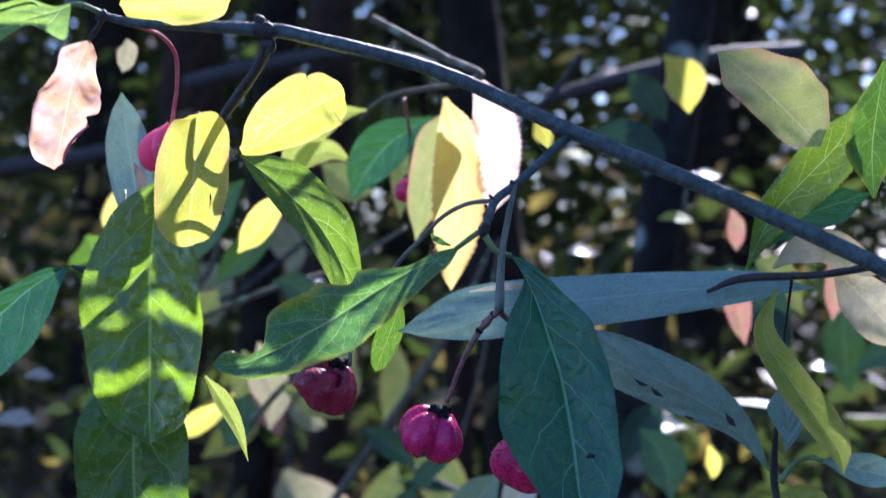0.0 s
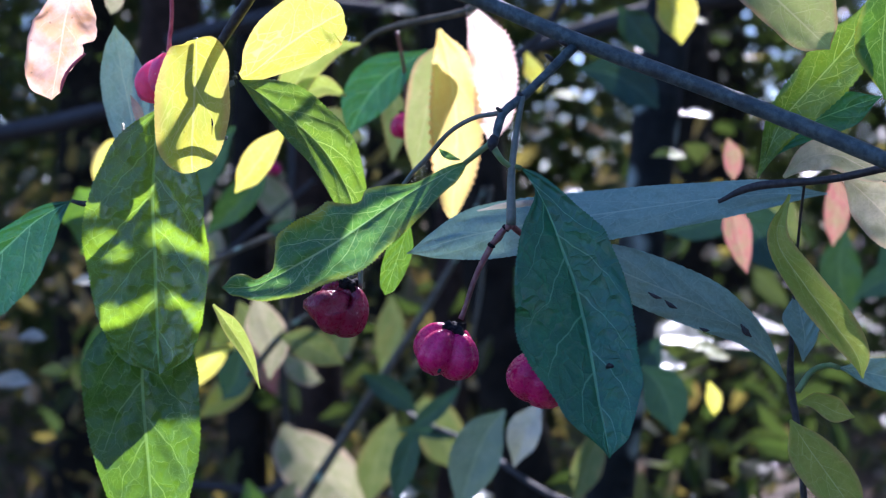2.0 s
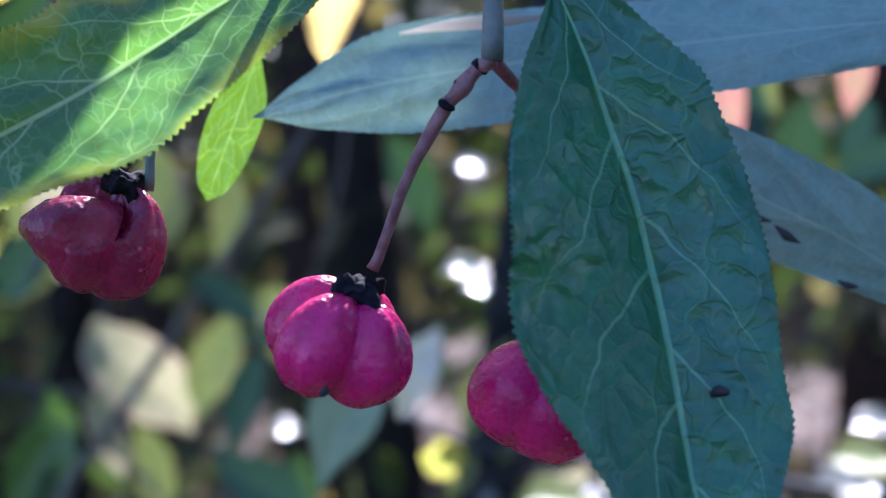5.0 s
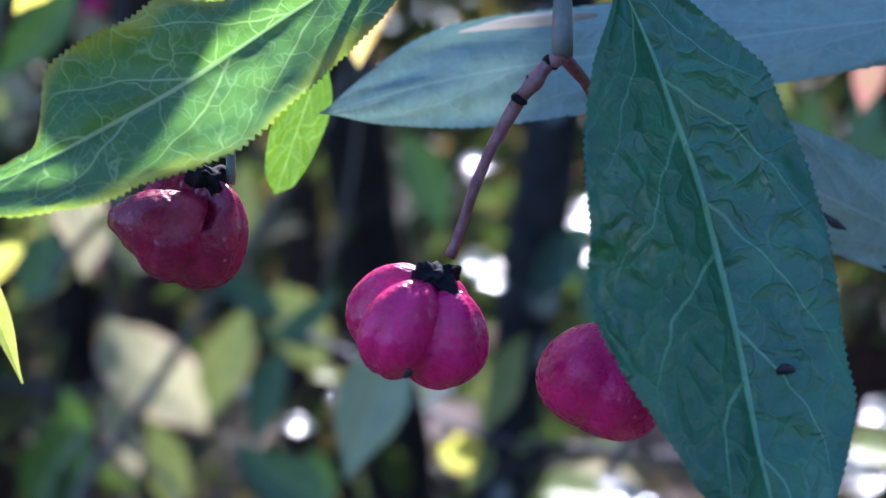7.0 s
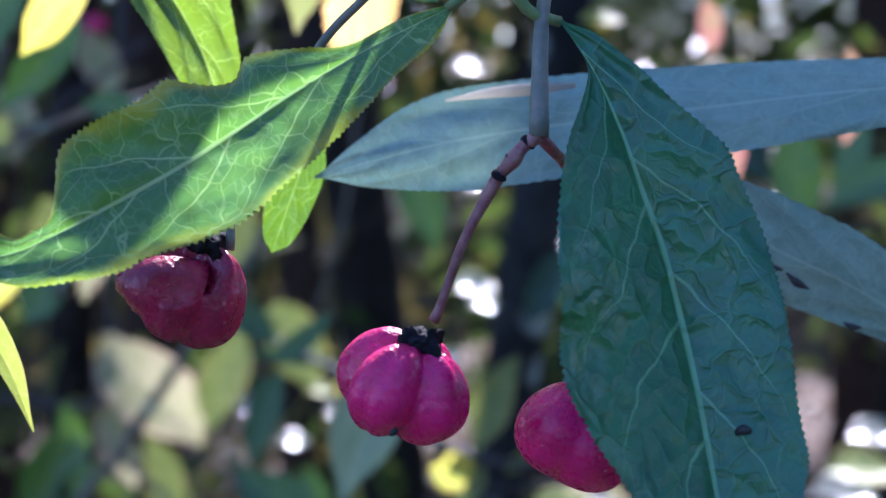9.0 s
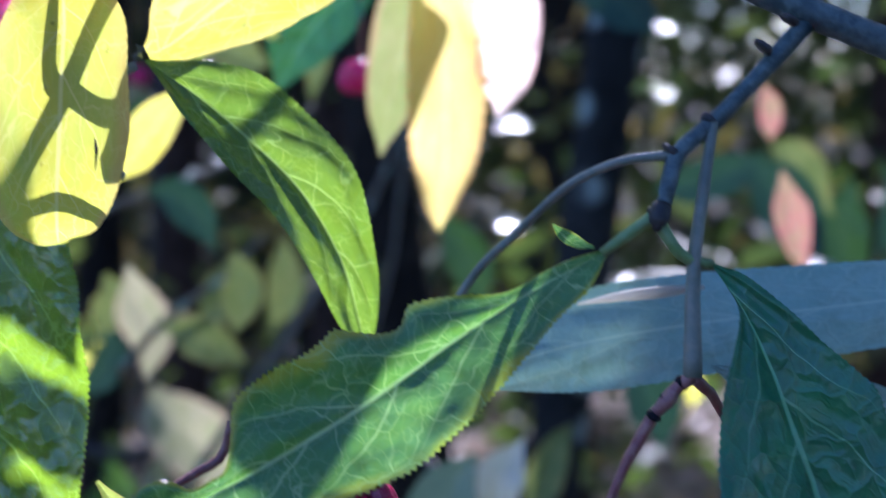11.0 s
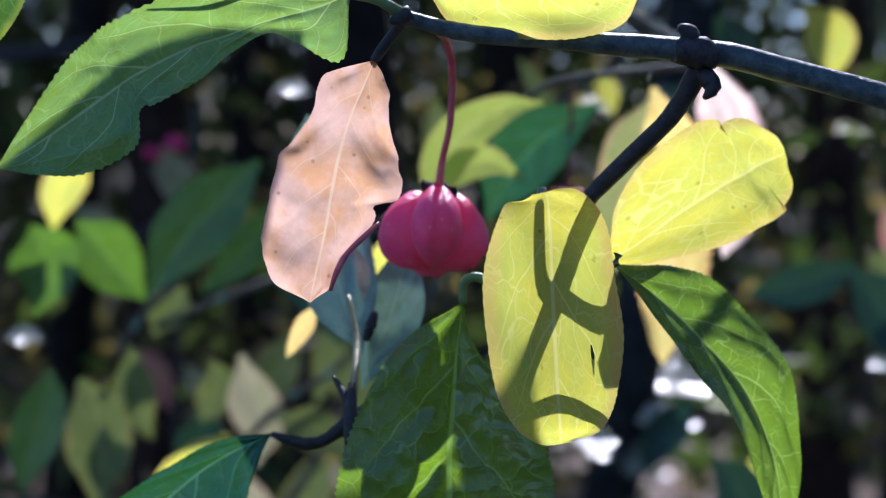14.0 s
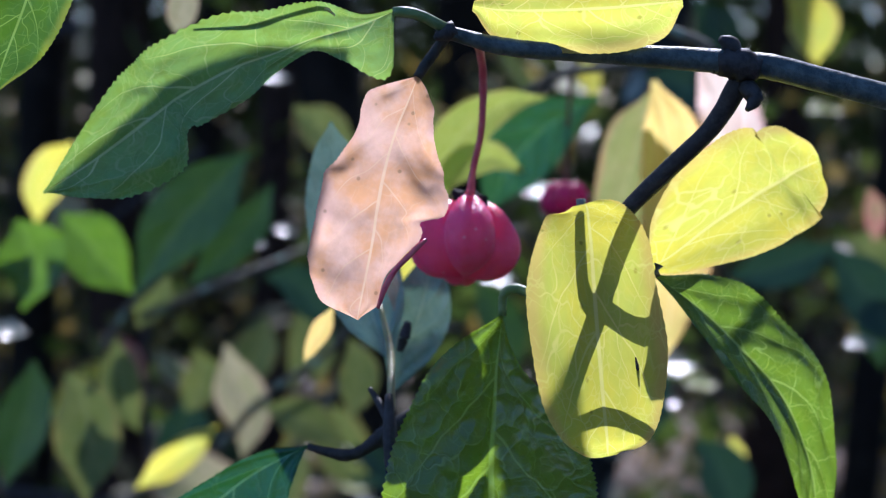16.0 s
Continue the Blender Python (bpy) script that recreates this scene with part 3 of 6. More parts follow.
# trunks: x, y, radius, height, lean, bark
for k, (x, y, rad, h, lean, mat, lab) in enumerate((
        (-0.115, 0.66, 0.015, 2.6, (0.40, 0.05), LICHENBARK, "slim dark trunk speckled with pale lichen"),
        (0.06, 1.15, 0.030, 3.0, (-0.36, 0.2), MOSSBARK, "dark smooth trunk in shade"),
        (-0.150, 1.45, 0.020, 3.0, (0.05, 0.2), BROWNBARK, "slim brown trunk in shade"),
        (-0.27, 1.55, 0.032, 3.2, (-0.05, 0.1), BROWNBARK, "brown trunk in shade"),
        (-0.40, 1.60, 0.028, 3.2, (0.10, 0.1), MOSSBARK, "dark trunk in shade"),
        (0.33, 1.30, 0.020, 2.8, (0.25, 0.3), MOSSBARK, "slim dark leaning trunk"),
        # Unseen trunk, leaning where its shadow covers the right-hand leaves.
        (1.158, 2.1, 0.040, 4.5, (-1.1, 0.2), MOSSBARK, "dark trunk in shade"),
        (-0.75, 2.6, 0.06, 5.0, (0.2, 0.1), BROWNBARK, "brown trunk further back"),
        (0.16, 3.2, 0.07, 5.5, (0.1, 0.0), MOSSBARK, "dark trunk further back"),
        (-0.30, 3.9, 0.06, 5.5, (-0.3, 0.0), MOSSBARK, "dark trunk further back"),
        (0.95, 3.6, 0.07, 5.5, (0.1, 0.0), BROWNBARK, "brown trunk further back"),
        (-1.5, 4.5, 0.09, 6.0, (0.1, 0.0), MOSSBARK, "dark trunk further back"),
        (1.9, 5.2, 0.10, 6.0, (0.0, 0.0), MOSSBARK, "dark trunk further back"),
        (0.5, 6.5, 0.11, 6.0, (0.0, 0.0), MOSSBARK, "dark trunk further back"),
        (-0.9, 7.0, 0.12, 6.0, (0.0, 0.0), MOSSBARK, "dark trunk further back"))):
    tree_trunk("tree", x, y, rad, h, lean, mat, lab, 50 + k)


def clumps(seed, count, each, centre, spread, size):
    """Leaf places gathered in clumps, with gaps between."""
    g = np.random.default_rng(seed)
    mid = np.asarray(centre) + g.uniform(-1, 1, (count, 3)) * np.asarray(spread)
    pts = mid[:, None] + g.normal(size=(count, each, 3)) * size
    pts = pts.reshape(-1, 3)
    return pts[pts[:, 2] > 0.02]


def open_to_sun(pts, place, gap):
    """Keeps a gap in the leaves where the sun comes through to a place."""
    off = pts - np.array(place)
    along = off @ np.array(SUN)
    far = np.linalg.norm(off - along[:, None] * np.array(SUN), axis=1)
    return pts[(far > gap) | (along < 0)]


def clear_of(pts, one, two, gap):
    """Keeps leaves away from the line between two places."""
    a, b = np.array(one), np.array(two)
    d = b - a
    s = np.clip((pts - a) @ d / (d @ d), 0, 1)
    return pts[np.linalg.norm(pts - a - s[:, None] * d, axis=1) > gap * (0.35 + 0.65 * s)]


# undergrowth behind the twig, thickening with distance, and unseen crowns added overhead for shade
for k, (name, count, each, centre, spread, size, leaf_size, mat, lab) in enumerate((
        ("undergrowth", 60, 26, (0.0, 1.75, 0.58), (0.75, 0.55, 0.45), 0.11, (0.03, 0.06), WOODLEAF, "green and yellowing undergrowth leaves"),
        ("undergrowth", 75, 40, (0.0, 3.1, 0.55), (1.5, 0.8, 0.55), 0.16, (0.03, 0.07), AUTUMN, "yellowing undergrowth leaves"),
        ("undergrowth", 210, 60, (0.0, 5.2, 1.3), (3.2, 1.3, 1.3), 0.24, (0.04, 0.08), WOODLEAF, "dark leaves of the thicket"),
        ("woodland_foliage", 1300, 60, (0.0, 9.5, 2.2), (7.5, 2.4, 2.3), 0.42, (0.08, 0.15), WOODLEAF, "far foliage of the wood"),
        ("woodland_foliage", 900, 60, (0.0, 14.0, 3.2), (10.0, 1.6, 3.3), 0.5, (0.16, 0.26), WOODLEAF, "far foliage of the wood"),
        # Next five: unseen foliage added at the sides and back to cut skylight.
        ("woodland_foliage", 160, 60, (-4.2, 3.5, 2.0), (0.9, 3.0, 2.0), 0.4, (0.08, 0.14), WOODLEAF, "unseen foliage added beside the thicket to cut skylight"),
        ("woodland_foliage", 260, 60, (4.4, 3.5, 3.2), (1.0, 3.0, 3.2), 0.4, (0.08, 0.14), WOODLEAF, "unseen foliage added beside the thicket to cut skylight"),
        ("woodland_foliage", 330, 60, (3.6, -2.0, 3.4), (1.5, 2.2, 3.4), 0.4, (0.08, 0.14), WOODLEAF, "unseen foliage added behind the eye to cut skylight"),
        ("woodland_foliage", 420, 60, (-0.5, -6.5, 1.8), (6.0, 1.2, 1.8), 0.4, (0.08, 0.14), WOODLEAF, "unseen foliage added behind the eye to cut skylight"),
        ("woodland_foliage", 90, 60, (-1.6, -4.4, 0.5), (2.4, 0.8, 0.5), 0.35, (0.08, 0.14), WOODLEAF, "unseen low bushes added behind the eye"),
        ("shade_canopy", 190, 150, (0.5, 7.0, 4.6), (4.5, 6.0, 1.0), 0.42, (0.13, 0.21), AUTUMN, "unseen leafy crowns added to shade the thicket"))):
    pts = clumps(100 + k, count, each, centre, spread, size)
    if name == "shade_canopy":
        for place, gap in (((-5, 16, 4), 0.24), ((-14, 48, 3), 0.2), ((-16, 78, -6), 0.14), ((14, 62, -8), 0.22), ((6, 54, -7), 0.15), ((10, 75, 8), 0.15), ((-20, 62, 0), 0.10), ((30, 140, 0), 0.3), ((-40, 160, 10), 0.3), ((0, 300, 10), 0.4)):
            pts = open_to_sun(pts, at(*place), gap)
    if k != 6:
        for place, gap in (((25, 230, -85), 0.25), ((0, 330, -85), 0.3), ((-70, 300, -85), 0.3), ((70, 340, -85), 0.35), ((-30, 480, -80), 0.4), ((110, 500, -80), 0.45), ((-140, 460, -80), 0.4), ((30, 620, -60), 0.5)):
            pts = open_to_sun(pts, at(*place), gap)
    if k != 6:
        for place, gap in (((1.3, 4.9, 0.0), 0.3), ((0.7, 5.6, 0.0), 0.25)):
            pts = open_to_sun(pts, place, gap)
    if k < 3:
        pts = clear_of(pts, (0.0, 0.0, 1.05), (1.3, 5.0, 0.0), 0.16)
    g = np.random.default_rng(k)
    scatter(name, pts, g.uniform(*leaf_size, len(pts)), mat, 0.2, 200 + k, lab)


# ---- the spindle branch with its fruit ----
branch = thing("spindle_branch", at(2.2, 14.84, 5.19), "slate-barked spindle branch with turning leaves and pink capsules", "branch")
tube('main_stem', [at(*p) for p in ((-7.38, 15.20, 7.67), (-6.66, 15.30, 7.53), (-5.54, 15.40, 7.49), (-4.05, 15.50, 7.42), (-3.24, 15.40, 7.26), (-0.51, 15.20, 6.49), (2.20, 14.84, 5.19), (5.16, 14.60, 3.90), (7.99, 14.30, 2.52), (11.22, 14.50, 0.78), (24.00, 17.00, -6.00), (31.00, 22.00, -45.00), (33.00, 25.00, -108.00))], [0.00080, 0.00100, 0.00115, 0.00145, 0.00145, 0.00145, 0.00155, 0.00160, 0.00165, 0.00170, 0.00220, 0.00500, 0.00800], BARK, branch, 'slate grey-green main stem', sides=16)
tube('twig', [at(*p) for p in ((2.15, 14.86, 5.15), (1.37, 14.60, 4.35), (1.11, 14.55, 4.10), (0.76, 14.40, 3.80), (0.64, 14.30, 3.45), (0.55, 14.27, 3.13))], [0.00100, 0.00085, 0.00090, 0.00085, 0.00085, 0.00070], BARK, branch)
tube('twig', [at(*p) for p in ((-3.99, 15.58, 7.30), (-4.27, 15.85, 6.75), (-4.73, 16.20, 6.25), (-5.17, 16.50, 5.76), (-5.36, 16.48, 5.32), (-5.53, 16.43, 4.96), (-5.73, 16.30, 4.54), (-5.95, 16.23, 4.07))], [0.00130, 0.00110, 0.00110, 0.00100, 0.00100, 0.00105, 0.00095, 0.00105], BLACKBARK, branch, 'nearly black side twig')
tube('petiole', [at(*p) for p in ((-5.47, 16.43, 5.03), (-5.63, 16.46, 5.25), (-5.67, 16.53, 5.67), (-5.68, 16.56, 5.93))], [0.00060, 0.00060, 0.00060, 0.00055], STALK, branch)
tube('petiole', [at(*p) for p in ((-5.40, 16.45, 5.10), (-5.15, 16.36, 4.90), (-4.89, 16.35, 4.92), (-4.79, 16.37, 5.16))], [0.00065, 0.00065, 0.00065, 0.00060], STALK, branch)
tube('petiole', [at(*p) for p in ((-5.94, 16.22, 4.05), (-5.69, 16.13, 3.98), (-5.30, 16.06, 3.90), (-4.91, 15.98, 3.73))], [0.00048, 0.00048, 0.00045, 0.00045], STALK, branch)
tube('peduncle', [at(*p) for p in ((1.12, 14.50, 4.11), (1.01, 14.40, 3.52), (0.89, 14.35, 2.69), (0.86, 14.30, 1.65))], [0.00050, 0.00060, 0.00070, 0.00095], STALK, branch, 'smooth grey-green fruit stalk')
tube('pedicel', [at(*p) for p in ((0.86, 14.30, 1.66), (0.70, 14.30, 1.55), (0.62, 14.30, 1.44), (0.54, 14.32, 1.35), (0.47, 14.35, 1.26), (0.17, 14.40, 0.72), (-0.06, 14.45, 0.08), (-0.13, 14.47, -0.06))], [0.00070, 0.00062, 0.00082, 0.00060, 0.00064, 0.00050, 0.00045, 0.00055], REDSTALK, branch, 'dull red fruit stalk with dark joints')
tube('pedicel', [at(*p) for p in ((0.87, 14.30, 1.65), (1.01, 14.50, 1.53), (1.19, 15.00, 1.36), (1.65, 15.70, 0.50), (1.37, 15.30, -0.62))], [0.00060, 0.00055, 0.00050, 0.00045, 0.00045], REDSTALK, branch)
tube('peduncle', [at(*p) for p in ((0.71, 14.40, 3.79), (0.19, 14.50, 3.73), (-0.30, 14.70, 3.50), (-0.76, 15.00, 3.08), (-1.28, 15.20, 2.55), (-2.04, 15.30, 1.25), (-2.12, 15.20, 0.62))], [0.00050, 0.00045, 0.00045, 0.00045, 0.00045, 0.00045, 0.00045], STALK, branch)
tube('pedicel', [at(*p) for p in ((-3.63, 14.90, 1.21), (-3.74, 14.90, 0.87), (-4.00, 14.80, 0.71), (-4.27, 14.60, 0.56))], [0.00050, 0.00050, 0.00045, 0.00030], REDSTALK, branch)
tube('bud', [at(*p) for p in ((0.58, 14.28, 3.29), (0.54, 14.20, 3.16), (0.51, 14.18, 3.05))], [0.00100, 0.00100, 0.00030], BLACKBARK, branch, 'small dark bud')
tube('bud', [at(*p) for p in ((-4.11, 15.50, 7.50), (-4.18, 15.45, 7.62), (-4.30, 15.40, 7.68))], [0.00100, 0.00110, 0.00040], BLACKBARK, branch, 'small dark bud')
tube('bud', [at(*p) for p in ((-3.98, 15.50, 7.18), (-3.91, 15.40, 7.01), (-4.01, 15.35, 6.88))], [0.00100, 0.00100, 0.00030], BLACKBARK, branch, 'small dark bud')
tube('bud', [at(*p) for p in ((-7.29, 15.20, 7.71), (-7.42, 15.20, 7.65), (-7.51, 15.15, 7.60))], [0.00100, 0.00095, 0.00030], BLACKBARK, branch, 'small dark bud')
tube('pedicel', [at(*p) for p in ((-7.09, 15.30, 7.59), (-6.95, 16.40, 7.73), (-6.79, 17.50, 7.78), (-6.68, 18.20, 7.54), (-6.68, 18.40, 6.90), (-6.77, 18.55, 6.40), (-6.80, 18.60, 6.08))], [0.00050, 0.00050, 0.00050, 0.00048, 0.00045, 0.00045, 0.00060], PINKSTALK, branch, 'bright pink fruit stalk')
tube('twig', [at(*p) for p in ((-6.47, 18.30, 4.15), (-7.23, 18.30, 3.50), (-7.84, 18.30, 3.05), (-8.13, 18.30, 2.84), (-8.41, 18.30, 2.74), (-8.88, 18.30, 2.85))], [0.0007, 0.0008, 0.0011, 0.0008, 0.0008, 0.0004], BLACKBARK, branch, knobs=0.25)
tube('twig', [at(*p) for p in ((-7.87, 17.70, 3.09), (-7.84, 18.00, 3.59), (-7.83, 18.60, 4.06), (-7.95, 19.00, 4.63))], [0.00060, 0.00050, 0.00050, 0.00030], PETIOLE, branch)
tube('twig', [at(*p) for p in ((-7.87, 17.90, 3.53), (-7.87, 17.60, 3.06), (-7.87, 17.50, 2.66), (-7.81, 17.40, 2.19))], [0.00050, 0.00090, 0.00060, 0.00060], BLACKBARK, branch)
capsule(branch, PINK, (-0.41, 14.50, -0.66), 0.69, (0.40, -0.30, 1), label='bright pink four-lobed spindle capsule', spin=2.03, lobes=0.54, squat=0.78)
capsule(branch, PINK, (1.27, 15.20, -1.22), 0.67, (0.50, 0.1, 1), label='smooth deep pink spindle capsule', spin=0.8, lobes=0.34)
capsule(branch, CRIMSON, (-2.50, 15.20, 0.20), 0.59, (0.35, -0.15, 1), label='crimson capsule split open and hollow', spin=0.4, lobes=0.42, gape=True, squat=1.0)
tube('valve', [at(*p) for p in ((-2.52, 15.10, 0.12), (-2.74, 15.00, 0.23), (-3.00, 15.00, 0.29), (-3.19, 15.00, 0.31))], [0.00420, 0.00360, 0.00250, 0.00080], CRIMSON, branch, 'curled-back valve of the split capsule', sides=16)
capsule(branch, MAGENTA, (-6.85, 18.70, 5.49), 0.73, (0.05, 0.30, 1), label='magenta spindle capsule on a pink stalk', spin=0.0, lobes=0.56, pear=0.15, squat=0.86)
leaf(branch, GREEN, [(1.05, 14.40, 2.76), (1.37, 14.36, 2.27), (1.61, 14.32, 1.73), (1.80, 14.28, 1.18), (1.99, 14.24, 0.63), (2.13, 14.20, 0.06), (2.24, 14.06, -0.50), (2.33, 13.92, -1.05), (2.40, 13.78, -1.59), (2.50, 13.64, -2.12), (2.57, 13.50, -2.64)],
     [0.01, 0.20, 0.32, 0.45, 0.56, 0.72, 0.87, 0.89, 0.91, 0.93, 0.92, 0.91, 0.89, 0.88, 0.86, 0.86, 0.87, 0.79, 0.67, 0.52, 0.37, 0.01], [0.01, 0.01, 0.06, 0.35, 0.68, 0.89, 1.07, 1.26, 1.40, 1.49, 1.53, 1.56, 1.59, 1.59, 1.49, 1.37, 1.15, 0.93, 0.79, 0.57, 0.24, 0.01], 'glossy dark blue-green leaf with deeply sunk veins', stalk=[(0.56, 14.27, 3.13), (0.66, 14.25, 2.95), (0.80, 14.32, 2.80)], fold=24, wave=0.08, across=36, along=170, teeth=0.03, quilt=0.03, normal=(0.22, -0.95, 0.20))
leaf(branch, NET, [(0.04, 14.35, 2.86), (-0.49, 14.26, 2.59), (-1.00, 14.16, 2.30), (-1.49, 14.07, 1.98), (-1.96, 13.97, 1.65), (-2.43, 13.88, 1.34), (-2.92, 13.78, 1.05), (-3.40, 13.69, 0.79), (-3.90, 13.59, 0.57), (-4.43, 13.50, 0.56)],
     [0.05, 0.19, 0.29, 0.33, 0.38, 0.44, 0.51, 0.56, 0.62, 0.67, 0.72, 0.76, 0.78, 0.79, 0.81, 0.80, 0.77, 0.74, 0.71, 0.68, 0.66, 0.65, 0.61, 0.54, 0.48, 0.41, 0.30, 0.20, 0.16, 0.01], [0.03, 0.07, 0.10, 0.11, 0.11, 0.11, 0.16, 0.28, 0.39, 0.49, 0.55, 0.43, 0.49, 0.62, 0.76, 0.73, 0.70, 0.72, 0.75, 0.74, 0.72, 0.64, 0.38, 0.15, 0.13, 0.12, 0.23, 0.27, 0.21, 0.01], 'green leaf netted with pale veins, its margin torn and yellowing', stalk=[(0.53, 14.27, 3.21), (0.33, 14.30, 3.08)], fold=12, wave=0.16, across=28, along=160, quilt=0.045, teeth=0.05, normal=(-0.05, -1, 0.2))
leaf(branch, UNDER, [(7.05, 17.20, 2.42), (5.86, 17.30, 2.46), (4.40, 17.50, 2.38), (2.99, 17.60, 2.23), (1.34, 17.60, 2.04), (0.02, 17.50, 1.83), (-0.90, 17.30, 1.59), (-1.45, 17.20, 1.43)],
     [0.02, 0.32, 0.49, 0.56, 0.61, 0.58, 0.29, 0.01], [0.02, 0.36, 0.46, 0.56, 0.66, 0.64, 0.29, 0.01], 'long dull grey-green leaf seen from its underside', fold=-10, wave=0.08, across=20, along=130, quilt=0.03, normal=(0, -1, 0.3))
leaf(branch, LIT, [(-6.56, 16.90, 4.58), (-6.62, 16.91, 3.96), (-6.66, 16.91, 3.33), (-6.69, 16.92, 2.71), (-6.67, 16.92, 2.08), (-6.64, 16.93, 1.46), (-6.63, 16.93, 0.85), (-6.61, 16.94, 0.23), (-6.59, 16.94, -0.38), (-6.57, 16.95, -1.00)],
     [0.01, 0.11, 0.32, 0.68, 1.06, 1.17, 1.24, 1.26, 1.26, 1.29, 1.28, 1.25, 1.21, 1.14, 1.06, 0.92, 0.71, 0.01], [0.01, 0.45, 0.80, 1.00, 1.14, 1.27, 1.36, 1.44, 1.45, 1.43, 1.41, 1.37, 1.31, 1.24, 1.12, 0.97, 0.68, 0.01], 'broad vivid green leaf, sunlit through from behind', stalk=[(-5.79, 16.60, 4.45), (-6.30, 16.80, 4.84), (-6.54, 16.90, 4.82)], fold=16, wave=0.12, across=30, along=150, quilt=0.055)
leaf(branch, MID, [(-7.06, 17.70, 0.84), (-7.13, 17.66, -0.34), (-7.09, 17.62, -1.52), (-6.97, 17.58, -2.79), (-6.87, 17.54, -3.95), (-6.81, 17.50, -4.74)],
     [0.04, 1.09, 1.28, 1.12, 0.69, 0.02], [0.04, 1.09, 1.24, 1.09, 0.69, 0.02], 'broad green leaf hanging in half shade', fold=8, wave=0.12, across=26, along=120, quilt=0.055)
# Hidden leaf, added only to cast shade on the broad leaf before it.
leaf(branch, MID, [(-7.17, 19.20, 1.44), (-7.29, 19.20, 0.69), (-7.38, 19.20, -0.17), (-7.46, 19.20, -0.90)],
     [0.04, 0.90, 0.96, 0.04], [0.04, 0.90, 0.96, 0.04], 'hidden leaf added to shade the one before it', fold=8)
leaf(branch, GREEN, [(-8.88, 18.30, 2.86), (-9.63, 18.30, 2.47), (-10.29, 18.30, 1.92), (-10.91, 18.30, 1.35), (-11.50, 18.30, 0.74), (-12.06, 18.30, 0.12)],
     [0.01, 0.37, 0.78, 0.95, 1.14, 1.22, 1.24, 1.24, 1.08, 0.90, 0.55, 0.01], [0.01, 0.16, 0.23, 0.28, 0.35, 0.40, 0.44, 0.45, 0.46, 0.43, 0.21, 0.01], 'green leaf on the low side twig', fold=14, across=18, along=80)
leaf(branch, YELLOW, [(-5.65, 16.40, 5.87), (-5.63, 16.38, 5.79), (-5.62, 16.34, 5.65), (-5.60, 16.27, 5.34), (-5.59, 16.10, 4.82), (-5.57, 15.90, 4.18), (-5.55, 15.70, 3.59), (-5.53, 15.60, 3.25), (-5.52, 15.60, 3.07), (-5.51, 15.60, 3.01)],
     [0.17, 0.43, 0.57, 0.69, 0.73, 0.78, 0.68, 0.54, 0.31, 0.09], [0.17, 0.42, 0.56, 0.69, 0.81, 0.79, 0.71, 0.55, 0.33, 0.09], 'rounded yellow leaf glowing in the sun, with a notched tip', teeth=0.012, fold=6, wave=0.06, across=16, along=80)
leaf(branch, YELLOW, [(-4.80, 16.90, 5.12), (-4.51, 16.90, 5.28), (-4.03, 16.90, 5.65), (-3.61, 16.90, 5.93), (-3.40, 16.92, 6.07), (-3.21, 16.94, 6.17), (-3.12, 16.96, 6.22), (-3.02, 16.98, 6.29), (-2.85, 17.00, 6.37), (-2.73, 17.00, 6.43), (-2.67, 17.00, 6.45)],
     [0.13, 0.47, 0.75, 0.82, 0.82, 0.75, 0.67, 0.65, 0.50, 0.30, 0.08], [0.08, 0.26, 0.54, 0.66, 0.67, 0.67, 0.66, 0.62, 0.51, 0.32, 0.08], 'rounded yellow leaf with a nibbled tip', teeth=0.012, fold=6, wave=0.05, across=16, along=80)
leaf(branch, SHADY, [(-4.78, 16.60, 5.03), (-4.24, 16.70, 4.65), (-3.68, 16.90, 4.17), (-3.10, 17.10, 3.55), (-2.69, 17.40, 2.79), (-2.52, 17.60, 2.13), (-2.42, 17.80, 1.60)],
     [0.03, 0.50, 0.73, 0.67, 0.42, 0.24, 0.01], [0.03, 0.45, 0.58, 0.59, 0.47, 0.29, 0.01], 'narrow green leaf twisting downward', normal=(0.25, -0.85, 0.45), fold=18, wave=0.14, across=24, along=120, quilt=0.045)
leaf(branch, PEACH, [(-7.68, 15.35, 7.21), (-7.79, 15.36, 6.92), (-7.91, 15.36, 6.63), (-8.00, 15.37, 6.34), (-8.07, 15.37, 6.04), (-8.12, 15.38, 5.74), (-8.16, 15.38, 5.43), (-8.21, 15.39, 5.13), (-8.27, 15.39, 4.83), (-8.33, 15.40, 4.53)],
     [0.01, 0.13, 0.22, 0.31, 0.34, 0.39, 0.43, 0.48, 0.53, 0.59, 0.65, 0.67, 0.70, 0.76, 0.77, 0.77, 0.72, 0.50, 0.53, 0.51, 0.43, 0.36, 0.30, 0.23, 0.20, 0.19, 0.19, 0.18, 0.09, 0.01], [0.01, 0.13, 0.26, 0.37, 0.45, 0.46, 0.45, 0.42, 0.42, 0.44, 0.48, 0.52, 0.57, 0.65, 0.65, 0.65, 0.66, 0.67, 0.67, 0.68, 0.69, 0.69, 0.69, 0.69, 0.65, 0.62, 0.56, 0.50, 0.38, 0.01], 'withered peach-coloured leaf with ragged edges', stalk=[(-7.38, 15.20, 7.64), (-7.47, 15.30, 7.51), (-7.62, 15.35, 7.30)], fold=10, wave=0.16, teeth=0.015, across=20, along=120, quilt=0.03, stalk_mat=BLACKBARK)
